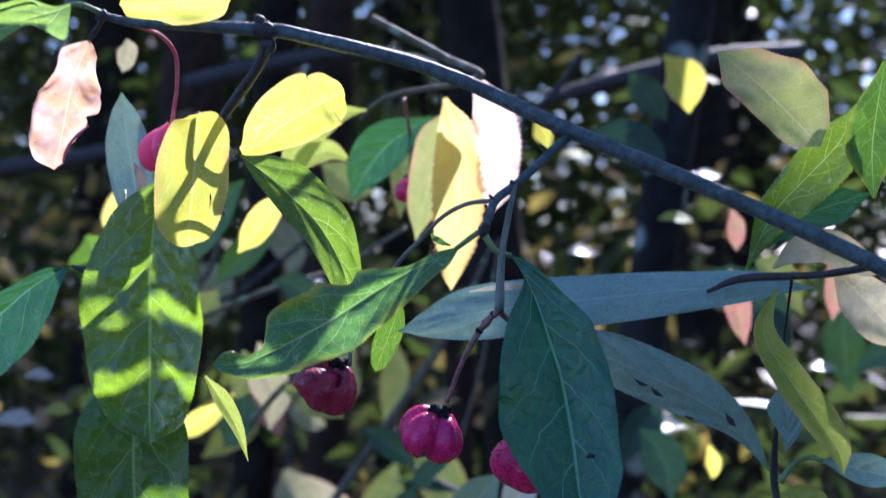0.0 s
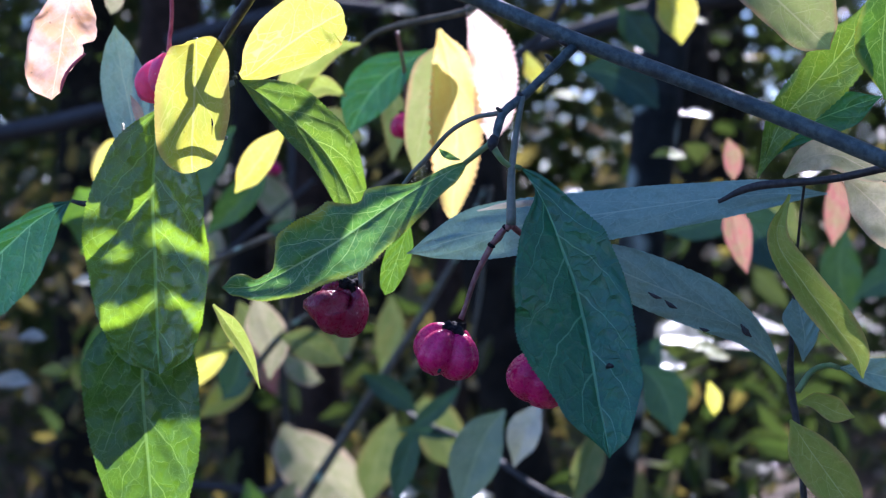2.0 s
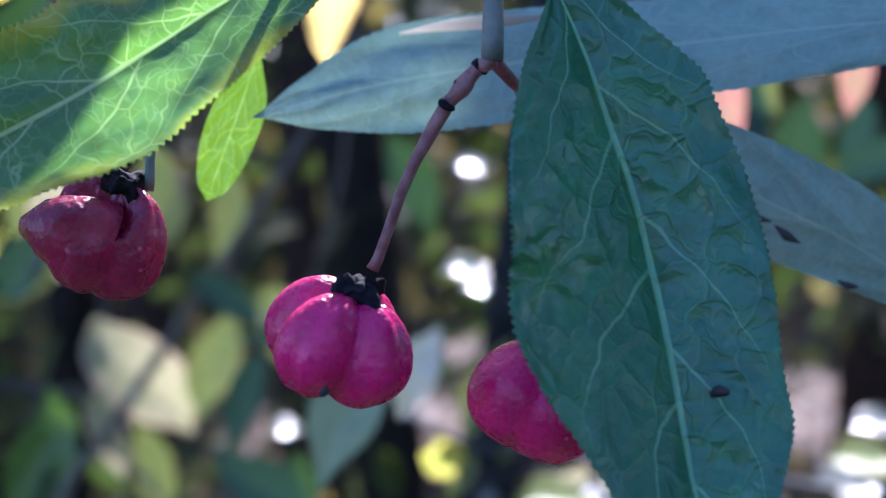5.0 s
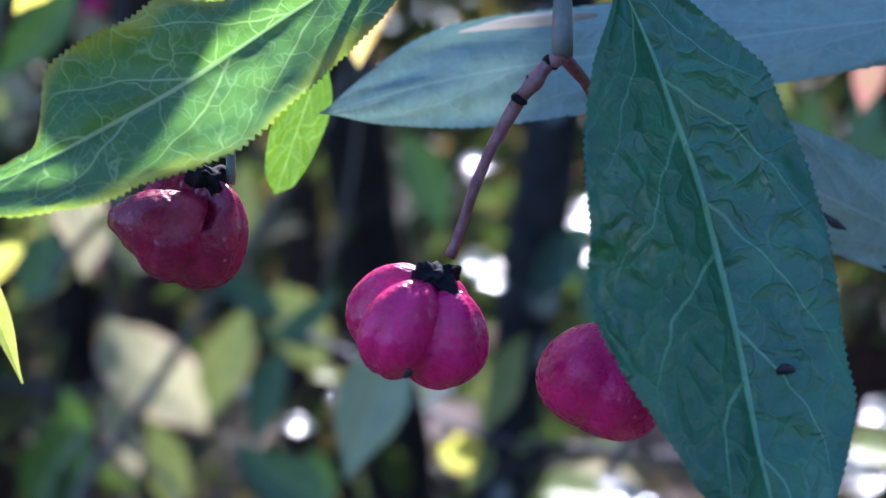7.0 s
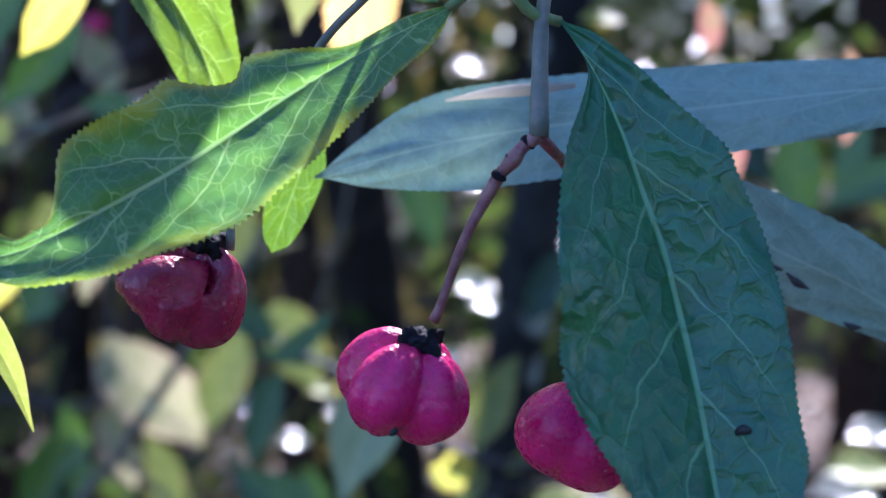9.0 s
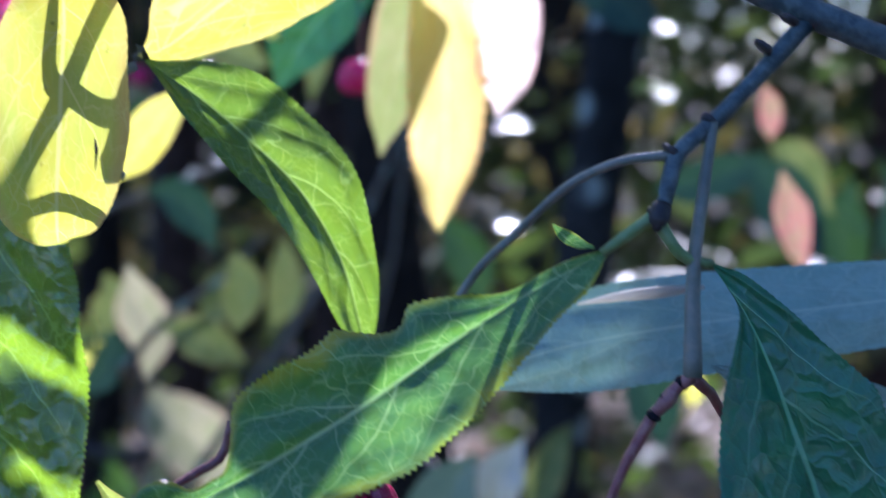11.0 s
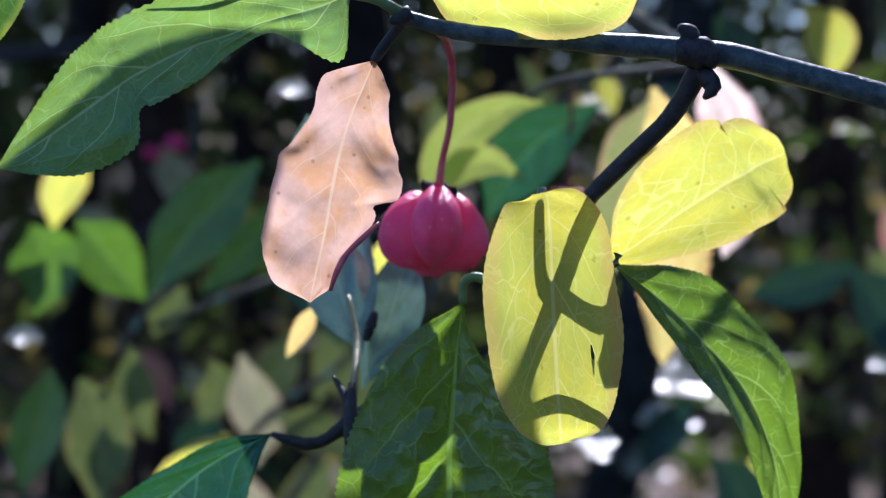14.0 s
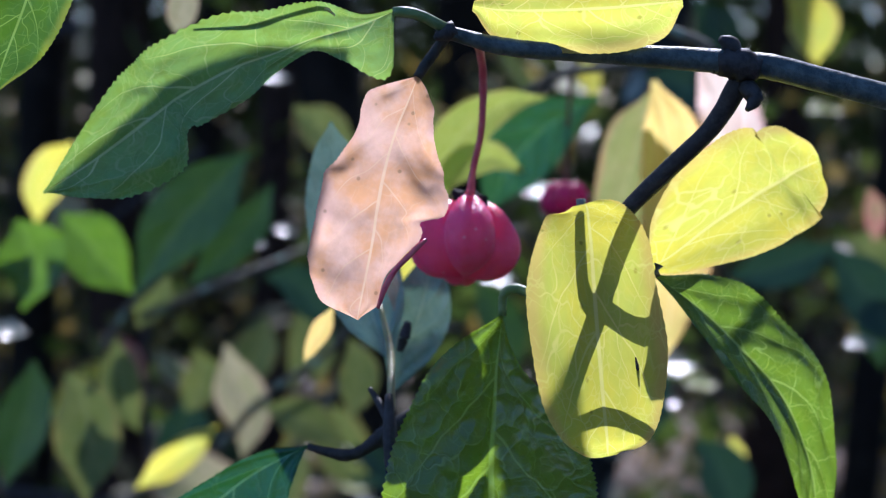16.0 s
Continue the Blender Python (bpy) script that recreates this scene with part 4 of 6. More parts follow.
leaf(branch, COOL, [(-7.96, 15.00, 7.86), (-8.28, 14.95, 7.72), (-8.60, 14.90, 7.60), (-8.86, 14.85, 7.51), (-9.26, 14.80, 7.34), (-9.65, 14.75, 7.19), (-10.18, 14.70, 6.89), (-10.35, 14.65, 6.76), (-10.56, 14.60, 6.59), (-10.99, 14.55, 6.25), (-11.33, 14.50, 6.00), (-11.56, 14.40, 5.84)],
     [0.03, 0.65, 0.33, 0.13, 0.19, 0.36, 0.38, 0.35, 0.65, 0.56, 0.26, 0.01], [0.03, 0.10, 0.34, 0.43, 0.50, 0.61, 0.63, 0.59, 0.55, 0.35, 0.16, 0.01], 'green leaf with a rolled sunlit margin and a bitten edge', stalk=[(-7.38, 15.20, 7.70), (-7.64, 15.10, 7.82), (-7.83, 15.00, 7.85)], fold=14, wave=0.16, teeth=0.04, across=24, along=130, quilt=0.045, normal=(0, -0.98, -0.2))
tube('rolled_margin', [at(*p) for p in ((-10.06, 14.62, 7.61), (-9.68, 14.66, 7.64), (-9.33, 14.70, 7.70), (-8.97, 14.75, 7.81), (-8.74, 14.80, 7.86), (-8.60, 14.80, 7.77))], [0.0001, 0.0002, 0.0003, 0.0003, 0.0003, 0.0001], MARGIN, branch, 'rolled edge of a leaf, white for the sun on it', step=0.0006)
leaf(branch, VIVID, [(-11.53, 15.60, 9.20), (-11.80, 15.60, 8.51), (-12.00, 15.60, 7.89), (-12.18, 15.60, 7.39), (-12.33, 15.60, 6.92)],
     [0.02, 0.47, 0.50, 0.34, 0.01], [0.02, 0.47, 0.51, 0.38, 0.01], 'bright green toothed leaf', fold=10, wave=0.12)
leaf(branch, YELLOW, [(-7.08, 15.35, 7.99), (-6.76, 15.30, 7.94), (-6.20, 15.25, 7.94), (-5.57, 15.25, 7.98), (-4.99, 15.30, 8.05), (-4.75, 15.30, 8.08)],
     [0.06, 0.34, 0.54, 0.57, 0.37, 0.07], [0.06, 0.36, 0.47, 0.52, 0.38, 0.07], 'pale yellow leaf with a rosy margin lying on the stem', teeth=0.012, fold=-8, wave=0.1)
leaf(branch, UNDER, [(-7.76, 20.00, 3.84), (-8.00, 20.20, 4.46), (-8.24, 20.50, 5.24), (-8.44, 20.60, 6.04), (-8.56, 20.60, 6.76), (-8.60, 20.50, 7.19)],
     [0.02, 0.43, 0.57, 0.53, 0.30, 0.02], [0.02, 0.47, 0.60, 0.53, 0.30, 0.02], 'dull blue-grey leaf in shade', fold=8)
leaf(branch, UNDER, [(-7.75, 20.50, 3.34), (-7.51, 20.50, 3.98), (-7.32, 20.50, 4.53), (-7.20, 20.50, 5.09), (-7.16, 20.50, 5.33)],
     [0.02, 0.36, 0.48, 0.24, 0.02], [0.02, 0.36, 0.44, 0.24, 0.02], 'dull blue-grey leaf in shade', fold=8)
leaf(branch, MID, [(-1.42, 17.40, 2.12), (-1.57, 17.40, 1.64), (-1.74, 17.40, 1.16), (-1.88, 17.40, 0.76), (-1.94, 17.40, 0.60)],
     [0.04, 0.26, 0.27, 0.17, 0.01], [0.04, 0.24, 0.27, 0.17, 0.01], 'small shaded leaf with a bright tip', fold=8)
leaf(branch, LIME, [(-5.33, 16.50, 0.43), (-4.98, 16.50, -0.05), (-4.63, 16.50, -0.62), (-4.37, 16.50, -1.29)],
     [0.03, 0.24, 0.18, 0.01], [0.03, 0.15, 0.11, 0.01], 'dry curled leaf tip', fold=25)

# ---- an unseen spray added overhead, between the branch and the sun, for shade ----
shade_spray = thing("spindle_spray", at(-1.0, 40.0, 24.0), "unseen spindle spray added overhead to shade the branch", "branch")
leaf(shade_spray, SHADY, [(-5.24, 30.47, 14.35), (-4.23, 30.47, 14.07), (-3.22, 30.47, 13.80), (-2.22, 30.47, 13.53)],
     [0.03, 0.45, 0.45, 0.03], [0.03, 0.45, 0.45, 0.03], fold=8, along=28, across=5, normal=(0.14, 0.66, 0.74))
leaf(shade_spray, SHADY, [(2.05, 22.77, 12.66), (1.63, 22.77, 12.14), (1.21, 22.77, 11.61), (0.79, 22.77, 11.09)],
     [0.03, 0.30, 0.30, 0.03], [0.03, 0.30, 0.30, 0.03], fold=8, along=28, across=5, normal=(0.14, 0.66, 0.74))
leaf(shade_spray, SHADY, [(-0.10, 22.32, 11.58), (-0.68, 22.32, 11.35), (-1.27, 22.32, 11.12), (-1.85, 22.32, 10.90)],
     [0.03, 0.46, 0.46, 0.03], [0.03, 0.46, 0.46, 0.03], fold=8, along=28, across=5, normal=(0.14, 0.66, 0.74))
leaf(shade_spray, SHADY, [(-4.46, 25.42, 14.48), (-4.16, 25.43, 13.54), (-3.90, 25.44, 12.61), (-3.70, 25.44, 11.68)],
     [0.63, 0.80, 0.76, 0.09], [0.69, 0.60, 0.46, 0.05], fold=8, along=28, across=5, normal=(0.14, 0.66, 0.74), stalk=[(-4.00, 31.00, 18.00), (-4.10, 28.00, 15.80)])
leaf(shade_spray, SHADY, [(-6.31, 26.76, 12.42), (-5.24, 26.76, 12.40), (-4.18, 26.76, 12.40), (-3.24, 26.76, 12.40)],
     [0.30, 0.34, 0.34, 0.30], [0.30, 0.32, 0.32, 0.30], fold=8, along=28, across=5, normal=(0.14, 0.66, 0.74))
leaf(shade_spray, SHADY, [(-5.38, 29.39, 14.00), (-4.44, 29.39, 13.82), (-3.50, 29.39, 13.69), (-2.57, 29.39, 13.73)],
     [0.30, 0.52, 0.57, 0.34], [0.23, 0.46, 0.63, 0.34], fold=8, along=28, across=5, normal=(0.14, 0.66, 0.74))
leaf(shade_spray, SHADY, [(-5.43, 31.37, 15.38), (-4.38, 31.40, 15.25), (-3.33, 31.42, 15.19), (-2.16, 31.42, 15.17)],
     [0.69, 0.92, 0.97, 0.69], [0.69, 0.86, 0.86, 0.69], fold=8, along=28, across=5, normal=(0.14, 0.66, 0.74))
leaf(shade_spray, SHADY, [(-6.89, 22.21, 15.55), (-7.73, 22.06, 15.19), (-8.60, 21.91, 14.78), (-9.40, 21.81, 14.32), (-10.07, 21.66, 13.89)],
     [0.10, 0.34, 0.40, 0.22, 0.05], [0.10, 0.30, 0.40, 0.36, 0.05], fold=8, along=28, across=5, normal=(0.14, 0.66, 0.74), stalk=[(-6.60, 27.50, 14.20), (-7.00, 25.50, 14.90)])
tube('twig', [at(*p) for p in ((-1.00, 40.00, 24.00), (-4.00, 31.00, 18.00), (-6.60, 27.50, 14.20), (-5.24, 30.47, 14.46))], [0.0016, 0.0013, 0.0010, 0.0005], BARK, shade_spray)
tube('twig', [at(*p) for p in ((-4.00, 31.00, 18.00), (-1.00, 26.00, 15.00), (2.05, 22.77, 12.66))], [0.0012, 0.0010, 0.0005], BARK, shade_spray)
tube('petiole', [at(*p) for p in ((-6.60, 27.50, 14.20), (-6.31, 26.76, 12.42))], [0.0006, 0.0005], GREENSTALK, shade_spray)
tube('petiole', [at(*p) for p in ((-6.60, 27.50, 14.20), (-4.96, 28.31, 13.67))], [0.0006, 0.0005], GREENSTALK, shade_spray)
tube('petiole', [at(*p) for p in ((-1.00, 26.00, 15.00), (-0.18, 22.37, 11.63))], [0.0006, 0.0005], GREENSTALK, shade_spray)

# ---- the next twig of the same shrub, with its own leaves ----
side_branch = thing("spindle_side_branch", at(6.30, 18.00, -1.36), "dark spindle side branch with limp pale leaves", "branch")
tube('twig', [at(*p) for p in ((9.44, 15.00, 2.82), (8.16, 15.40, 2.72), (7.04, 16.20, 2.59), (5.61, 16.90, 2.57), (4.89, 17.20, 2.32))], [0.00120, 0.00090, 0.00075, 0.00085, 0.00040], BLACKBARK, side_branch)
tube('twig', [at(*p) for p in ((6.55, 16.60, 2.68), (6.48, 17.60, 1.45), (6.38, 18.20, -0.22), (6.35, 18.60, -1.35), (6.45, 18.60, -2.27), (6.57, 18.60, -4.20))], [0.00030, 0.00030, 0.00040, 0.00085, 0.00070, 0.00070], BLACKBARK, side_branch)
leaf(side_branch, UNDER, [(6.28, 18.60, -1.32), (5.61, 18.20, -0.44), (4.76, 17.80, 0.12), (3.80, 17.50, 0.57), (2.80, 17.20, 1.00), (1.91, 17.00, 1.41), (1.46, 17.00, 1.59)],
     [0.02, 0.26, 0.48, 0.57, 0.51, 0.22, 0.02], [0.02, 0.30, 0.55, 0.59, 0.51, 0.22, 0.02], 'grey-green leaf seen from below, its edge nibbled', fold=-8, normal=(0, -1, -0.3))
leaf(side_branch, LIME, [(6.26, 16.80, 2.38), (5.99, 16.80, 1.49), (6.50, 16.70, 0.54), (7.06, 16.60, -0.29), (7.41, 16.60, -0.83), (7.51, 16.60, -1.29)],
     [0.03, 0.29, 0.40, 0.44, 0.31, 0.02], [0.03, 0.27, 0.44, 0.40, 0.27, 0.02], 'yellow-green leaf folded along its midrib', fold=35, wave=0.12)
leaf(side_branch, UNDER, [(6.54, 18.00, -0.91), (6.60, 18.00, -0.45), (6.53, 18.00, 0.06), (6.46, 18.00, 0.51)],
     [0.02, 0.25, 0.39, 0.02], [0.02, 0.25, 0.39, 0.02], 'small grey-green leaf', fold=10)
leaf(side_branch, LIME, [(6.46, 18.20, -1.75), (6.81, 18.20, -1.75), (7.20, 18.20, -1.95), (7.56, 18.20, -2.06)],
     [0.02, 0.21, 0.28, 0.02], [0.02, 0.16, 0.23, 0.02], 'small yellow-green leaf', fold=8)
leaf(side_branch, LIME, [(6.25, 18.00, -2.09), (6.55, 18.00, -2.59), (6.92, 18.00, -3.15), (7.29, 18.00, -3.71), (7.50, 18.00, -4.15)],
     [0.03, 0.35, 0.49, 0.40, 0.02], [0.03, 0.44, 0.51, 0.35, 0.02], 'pale yellow-green leaf', fold=8)
leaf(side_branch, UNDER, [(7.18, 17.40, -1.06), (7.67, 17.40, -1.15), (8.26, 17.40, -1.29), (9.12, 17.40, -1.38)],
     [0.02, 0.27, 0.36, 0.02], [0.02, 0.23, 0.30, 0.02], 'grey-green leaf on a curved stalk', stalk=[(6.41, 18.00, -1.53), (6.70, 18.00, -1.13), (7.03, 18.00, -1.00)], fold=10)
leaf(side_branch, PAPER, [(6.34, 18.50, 2.94), (6.87, 18.50, 3.34), (7.44, 18.50, 3.38), (8.11, 18.50, 3.04), (8.67, 18.50, 2.83)],
     [0.04, 0.29, 0.42, 0.35, 0.02], [0.04, 0.33, 0.35, 0.28, 0.02], 'papery whitish leaf', fold=10, wave=0.15)
leaf(side_branch, PAPER, [(7.58, 18.80, 3.01), (8.13, 18.80, 2.47), (8.69, 18.80, 1.87), (9.45, 18.80, 1.16)],
     [0.04, 0.47, 0.54, 0.02], [0.04, 0.54, 0.59, 0.02], 'papery yellowish leaf', fold=10, wave=0.12)
leaf(side_branch, SHADY, [(5.66, 17.00, 2.75), (6.17, 16.90, 3.85), (6.82, 16.70, 4.58), (7.47, 16.50, 5.30), (7.80, 16.40, 6.05)],
     [0.02, 0.34, 0.47, 0.50, 0.02], [0.02, 0.45, 0.61, 0.55, 0.02], 'bright green leaf with a waved margin', fold=14, wave=0.2, teeth=0.05)
leaf(side_branch, GREEN, [(5.86, 17.40, 3.14), (6.66, 17.40, 3.81), (7.55, 17.40, 4.18), (8.22, 17.40, 4.39)],
     [0.02, 0.30, 0.34, 0.02], [0.02, 0.34, 0.41, 0.02], 'dark green leaf in the shade of another', fold=10)
leaf(side_branch, VIVID, [(8.27, 15.80, 6.77), (8.08, 15.80, 5.68), (8.00, 15.80, 4.92), (8.03, 15.80, 4.05)],
     [0.05, 0.49, 0.45, 0.03], [0.05, 0.49, 0.54, 0.03], 'sunlit bright green leaf', fold=12, wave=0.15, teeth=0.05)
leaf(side_branch, FADING, [(5.08, 16.60, 7.17), (5.52, 16.52, 6.79), (5.93, 16.44, 6.40), (6.32, 16.36, 5.98), (6.70, 16.28, 5.56), (7.07, 16.20, 5.14)],
     [0.05, 0.26, 0.53, 0.64, 0.75, 0.89, 0.92, 0.90, 0.89, 0.69, 0.46, 0.01], [0.05, 0.26, 0.48, 0.53, 0.58, 0.56, 0.54, 0.52, 0.52, 0.47, 0.35, 0.01], 'fading yellow-green leaf with a rosy edge', fold=8, wave=0.12, across=14, along=70)

# ---- a second spray behind ----
back_spray = thing("spindle_spray", at(-1.40, 30.00, 9.88), "sunlit spindle spray with orange and pink leaves", "branch")
tube('twig', [at(*p) for p in ((-4.33, 31.00, 11.63), (-2.05, 30.50, 10.30), (-0.96, 30.00, 9.56), (-3.70, 31.00, 9.25), (-4.76, 32.00, 8.76))], [0.00120, 0.00120, 0.00100, 0.00080, 0.00060], TWIGBARK, back_spray)
leaf(back_spray, FLAME, [(-1.99, 30.30, 9.04), (-1.75, 30.30, 8.04), (-1.56, 30.30, 6.71), (-1.56, 30.30, 5.04), (-1.69, 30.30, 3.93), (-1.71, 30.30, 3.42)],
     [0.07, 0.69, 0.87, 0.69, 0.31, 0.02], [0.07, 0.50, 0.78, 0.73, 0.33, 0.02], 'yellow and orange leaf glowing in the sun', fold=8, wave=0.25, teeth=0.1)
leaf(back_spray, BLUSH, [(-1.12, 30.00, 9.66), (-0.61, 30.00, 8.57), (-0.32, 30.00, 7.36), (-0.36, 30.00, 6.26), (-0.57, 30.00, 5.62)],
     [0.11, 0.66, 0.64, 0.42, 0.04], [0.11, 0.60, 0.73, 0.64, 0.04], 'pale pink leaf glowing in the sun', fold=8, wave=0.3, teeth=0.12)
leaf(back_spray, LIME, [(-4.25, 30.00, 8.64), (-5.10, 30.00, 8.48), (-5.90, 30.00, 7.91), (-6.29, 30.00, 7.17), (-6.40, 30.00, 6.38)],
     [0.03, 0.31, 0.47, 0.40, 0.02], [0.03, 0.31, 0.51, 0.45, 0.02], 'yellow-green leaf', fold=10)
leaf(back_spray, FADING, [(-1.92, 31.00, 8.87), (-2.10, 31.00, 8.10), (-2.39, 31.00, 7.04), (-2.68, 31.00, 5.87), (-2.86, 31.00, 4.93)],
     [0.05, 0.79, 0.64, 0.46, 0.02], [0.05, 0.67, 0.69, 0.46, 0.02], 'green leaf flushed rose', fold=12)
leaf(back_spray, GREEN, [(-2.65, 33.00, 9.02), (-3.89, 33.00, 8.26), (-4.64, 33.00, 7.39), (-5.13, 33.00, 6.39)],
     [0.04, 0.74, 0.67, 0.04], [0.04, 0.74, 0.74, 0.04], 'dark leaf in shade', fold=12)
leaf(back_spray, YELLOW, [(-6.40, 30.00, 6.29), (-7.06, 30.00, 5.57), (-7.55, 30.00, 4.93), (-7.93, 30.00, 4.42)],
     [0.05, 0.41, 0.41, 0.03], [0.05, 0.44, 0.38, 0.03], 'yellow leaf with an orange tip', fold=10)
leaf(back_spray, LIME, [(-4.69, 30.00, 7.14), (-5.34, 30.00, 7.41), (-6.00, 30.00, 7.18), (-6.49, 30.00, 6.62)],
     [0.05, 0.28, 0.31, 0.03], [0.05, 0.35, 0.35, 0.03], 'yellow-green leaf', fold=10)
leaf(back_spray, FLAME, [(-8.52, 24.00, 4.51), (-8.68, 24.00, 4.19), (-8.88, 24.00, 3.82), (-8.98, 24.00, 3.64)],
     [0.02, 0.16, 0.09, 0.01], [0.02, 0.18, 0.11, 0.01], 'orange leaf tip', fold=10)
tube('pedicel', [at(*p) for p in ((-3.43, 32.00, 9.38), (-3.33, 33.00, 8.27), (-3.35, 33.30, 7.23))], [0.00050, 0.00050, 0.00060], REDSTALK, back_spray)
capsule(back_spray, PINK, (-3.33, 33.40, 6.77), 0.55, (0, 0, 1), label='pink spindle capsule in the background', spin=0.3)

# ---- twigs and leaves of the thicket, half a metre off and more ----
sapling = thing("spindle_sapling", at(-15.93, 70.00, -10.68), "thin lichened sapling with fading spotted leaves", "shrub")
tube('stem', [at(*p) for p in ((-16.65, 66.00, -19.12), (-14.78, 66.00, -9.84), (-13.30, 66.00, -7.47), (-10.21, 66.00, -2.84), (-6.78, 66.00, 2.25), (-5.17, 66.00, 4.85), (-4.48, 66.00, 6.21), (-3.33, 66.00, 8.93))], [0.00340, 0.00260, 0.00250, 0.00230, 0.00200, 0.00170, 0.00140, 0.00100], TWIGBARK, sapling)
tube('stem', [at(*p) for p in ((-13.30, 66.00, -7.36), (-12.01, 66.00, -8.50), (-10.76, 65.00, -9.71), (-9.43, 62.00, -13.74))], [0.00160, 0.00120, 0.00120, 0.00150], TWIGBARK, sapling, step=0.003)
tube('stem', [at(*p) for p in ((-5.69, 72.00, -2.14), (-4.68, 72.00, 1.32), (-4.12, 72.00, 3.79), (-3.86, 72.00, 6.15), (-3.40, 72.00, 9.74))], [0.00090, 0.00100, 0.00100, 0.00120, 0.00120], TWIGBARK, sapling, step=0.003)
tube('stem', [at(*p) for p in ((-8.40, 68.00, -0.60), (-7.37, 67.00, -2.44), (-3.50, 60.00, -3.84), (-0.60, 57.00, -5.62), (1.52, 56.00, -6.40), (4.02, 56.00, -6.70), (8.63, 56.00, -7.15), (13.62, 56.00, -7.91))], [0.00100, 0.00120, 0.00130, 0.00130, 0.00140, 0.00140, 0.00140, 0.00160], BLACKBARK, sapling, step=0.003)
tube('stem', [at(*p) for p in ((0.76, 57.00, -7.39), (2.52, 57.00, -7.50), (4.25, 56.50, -7.15))], [0.00050, 0.00080, 0.00080], BLACKBARK, sapling, step=0.003)
tube('stem', [at(*p) for p in ((6.24, 56.00, -5.95), (5.36, 56.00, -7.67), (4.31, 55.00, -9.60), (2.79, 52.00, -15.13))], [0.00150, 0.00250, 0.00280, 0.00300], TWIGBARK, sapling, step=0.003)
tube('stem', [at(*p) for p in ((-26.36, 90.00, -6.91), (-22.64, 90.00, -7.24), (-19.55, 90.00, -7.56), (-17.99, 90.00, -5.72), (-18.43, 90.00, -0.76), (-17.67, 88.00, 7.74), (-17.33, 88.00, 15.62))], [0.00300, 0.00300, 0.00280, 0.00220, 0.00200, 0.00180, 0.00180], BLACKBARK, sapling, step=0.004)
tube('stem', [at(*p) for p in ((-23.36, 80.00, 6.25), (-20.05, 80.00, 7.20), (-18.39, 80.00, 8.43), (-14.52, 80.00, 11.43))], [0.00220, 0.00180, 0.00150, 0.00150], BLACKBARK, sapling, step=0.004)
leaf(sapling, PALE, [(-16.52, 80.00, -3.09), (-15.84, 80.00, -4.25), (-14.33, 80.00, -5.77), (-12.96, 80.00, -7.16), (-11.81, 80.00, -8.62)],
     [0.22, 1.24, 1.93, 1.60, 0.06], [0.22, 1.60, 1.98, 1.51, 0.06], 'half-bleached green and cream leaf', along=28, across=5)
leaf(sapling, OLIVE, [(-9.61, 78.00, -2.43), (-10.20, 78.00, -3.91), (-10.88, 78.00, -5.78), (-11.30, 78.00, -7.79)],
     [0.05, 1.21, 1.29, 0.08], [0.05, 0.80, 1.07, 0.08], 'spotted yellow-green leaf', along=28, across=5)
leaf(sapling, OLIVE, [(-8.96, 84.00, -1.91), (-7.95, 84.00, -3.07), (-7.10, 84.00, -4.81), (-6.67, 84.00, -6.11)],
     [0.58, 1.44, 1.30, 0.09], [0.58, 1.39, 1.30, 0.09], 'spotted yellow-green leaf', along=28, across=5)
leaf(sapling, TEAL, [(-7.74, 64.00, -3.09), (-6.60, 64.00, -3.21), (-5.39, 64.00, -3.39), (-4.36, 64.00, -3.48)],
     [0.04, 0.26, 0.31, 0.04], [0.04, 0.26, 0.26, 0.04], 'blue-green leaf seen edge on', along=28, across=5)
leaf(sapling, PALE, [(-15.45, 78.00, -6.29), (-15.86, 78.00, -7.36), (-15.20, 78.00, -8.97), (-14.80, 78.00, -10.58)],
     [0.13, 0.67, 0.75, 0.08], [0.13, 0.80, 0.80, 0.08], 'pale bleached leaf', along=28, across=5)
leaf(sapling, OLIVE, [(-14.62, 80.00, -7.97), (-13.94, 80.00, -9.49), (-13.53, 80.00, -11.14), (-13.27, 80.00, -13.07)],
     [0.08, 0.96, 0.96, 0.08], [0.08, 0.83, 0.96, 0.08], along=28, across=5)
leaf(sapling, MID, [(-17.80, 76.00, -6.11), (-17.55, 76.00, -7.94), (-18.73, 76.00, -10.29), (-19.66, 76.00, -12.37)],
     [0.13, 1.18, 1.25, 0.08], [0.13, 1.18, 1.25, 0.08], 'green leaf', along=28, across=5)
leaf(sapling, DIM, [(-15.94, 74.00, -8.76), (-16.71, 74.00, -9.77), (-17.35, 74.00, -11.29), (-17.74, 74.00, -12.82)],
     [0.08, 0.71, 0.76, 0.08], [0.08, 0.76, 0.76, 0.08], along=28, across=5)
leaf(sapling, YELLOW, [(-19.60, 87.00, 0.48), (-20.66, 87.00, -0.42), (-22.01, 87.00, -1.61), (-23.36, 87.00, -2.65)],
     [0.09, 1.08, 0.96, 0.09], [0.09, 0.96, 0.90, 0.09], 'yellow leaf', along=28, across=5)
leaf(sapling, ROSE, [(-20.26, 86.00, 1.96), (-19.37, 86.00, 1.06), (-18.64, 86.00, -0.13), (-18.17, 86.00, -1.31)],
     [0.09, 0.89, 0.77, 0.06], [0.09, 0.74, 0.77, 0.06], 'rose and cream leaf', along=28, across=5)
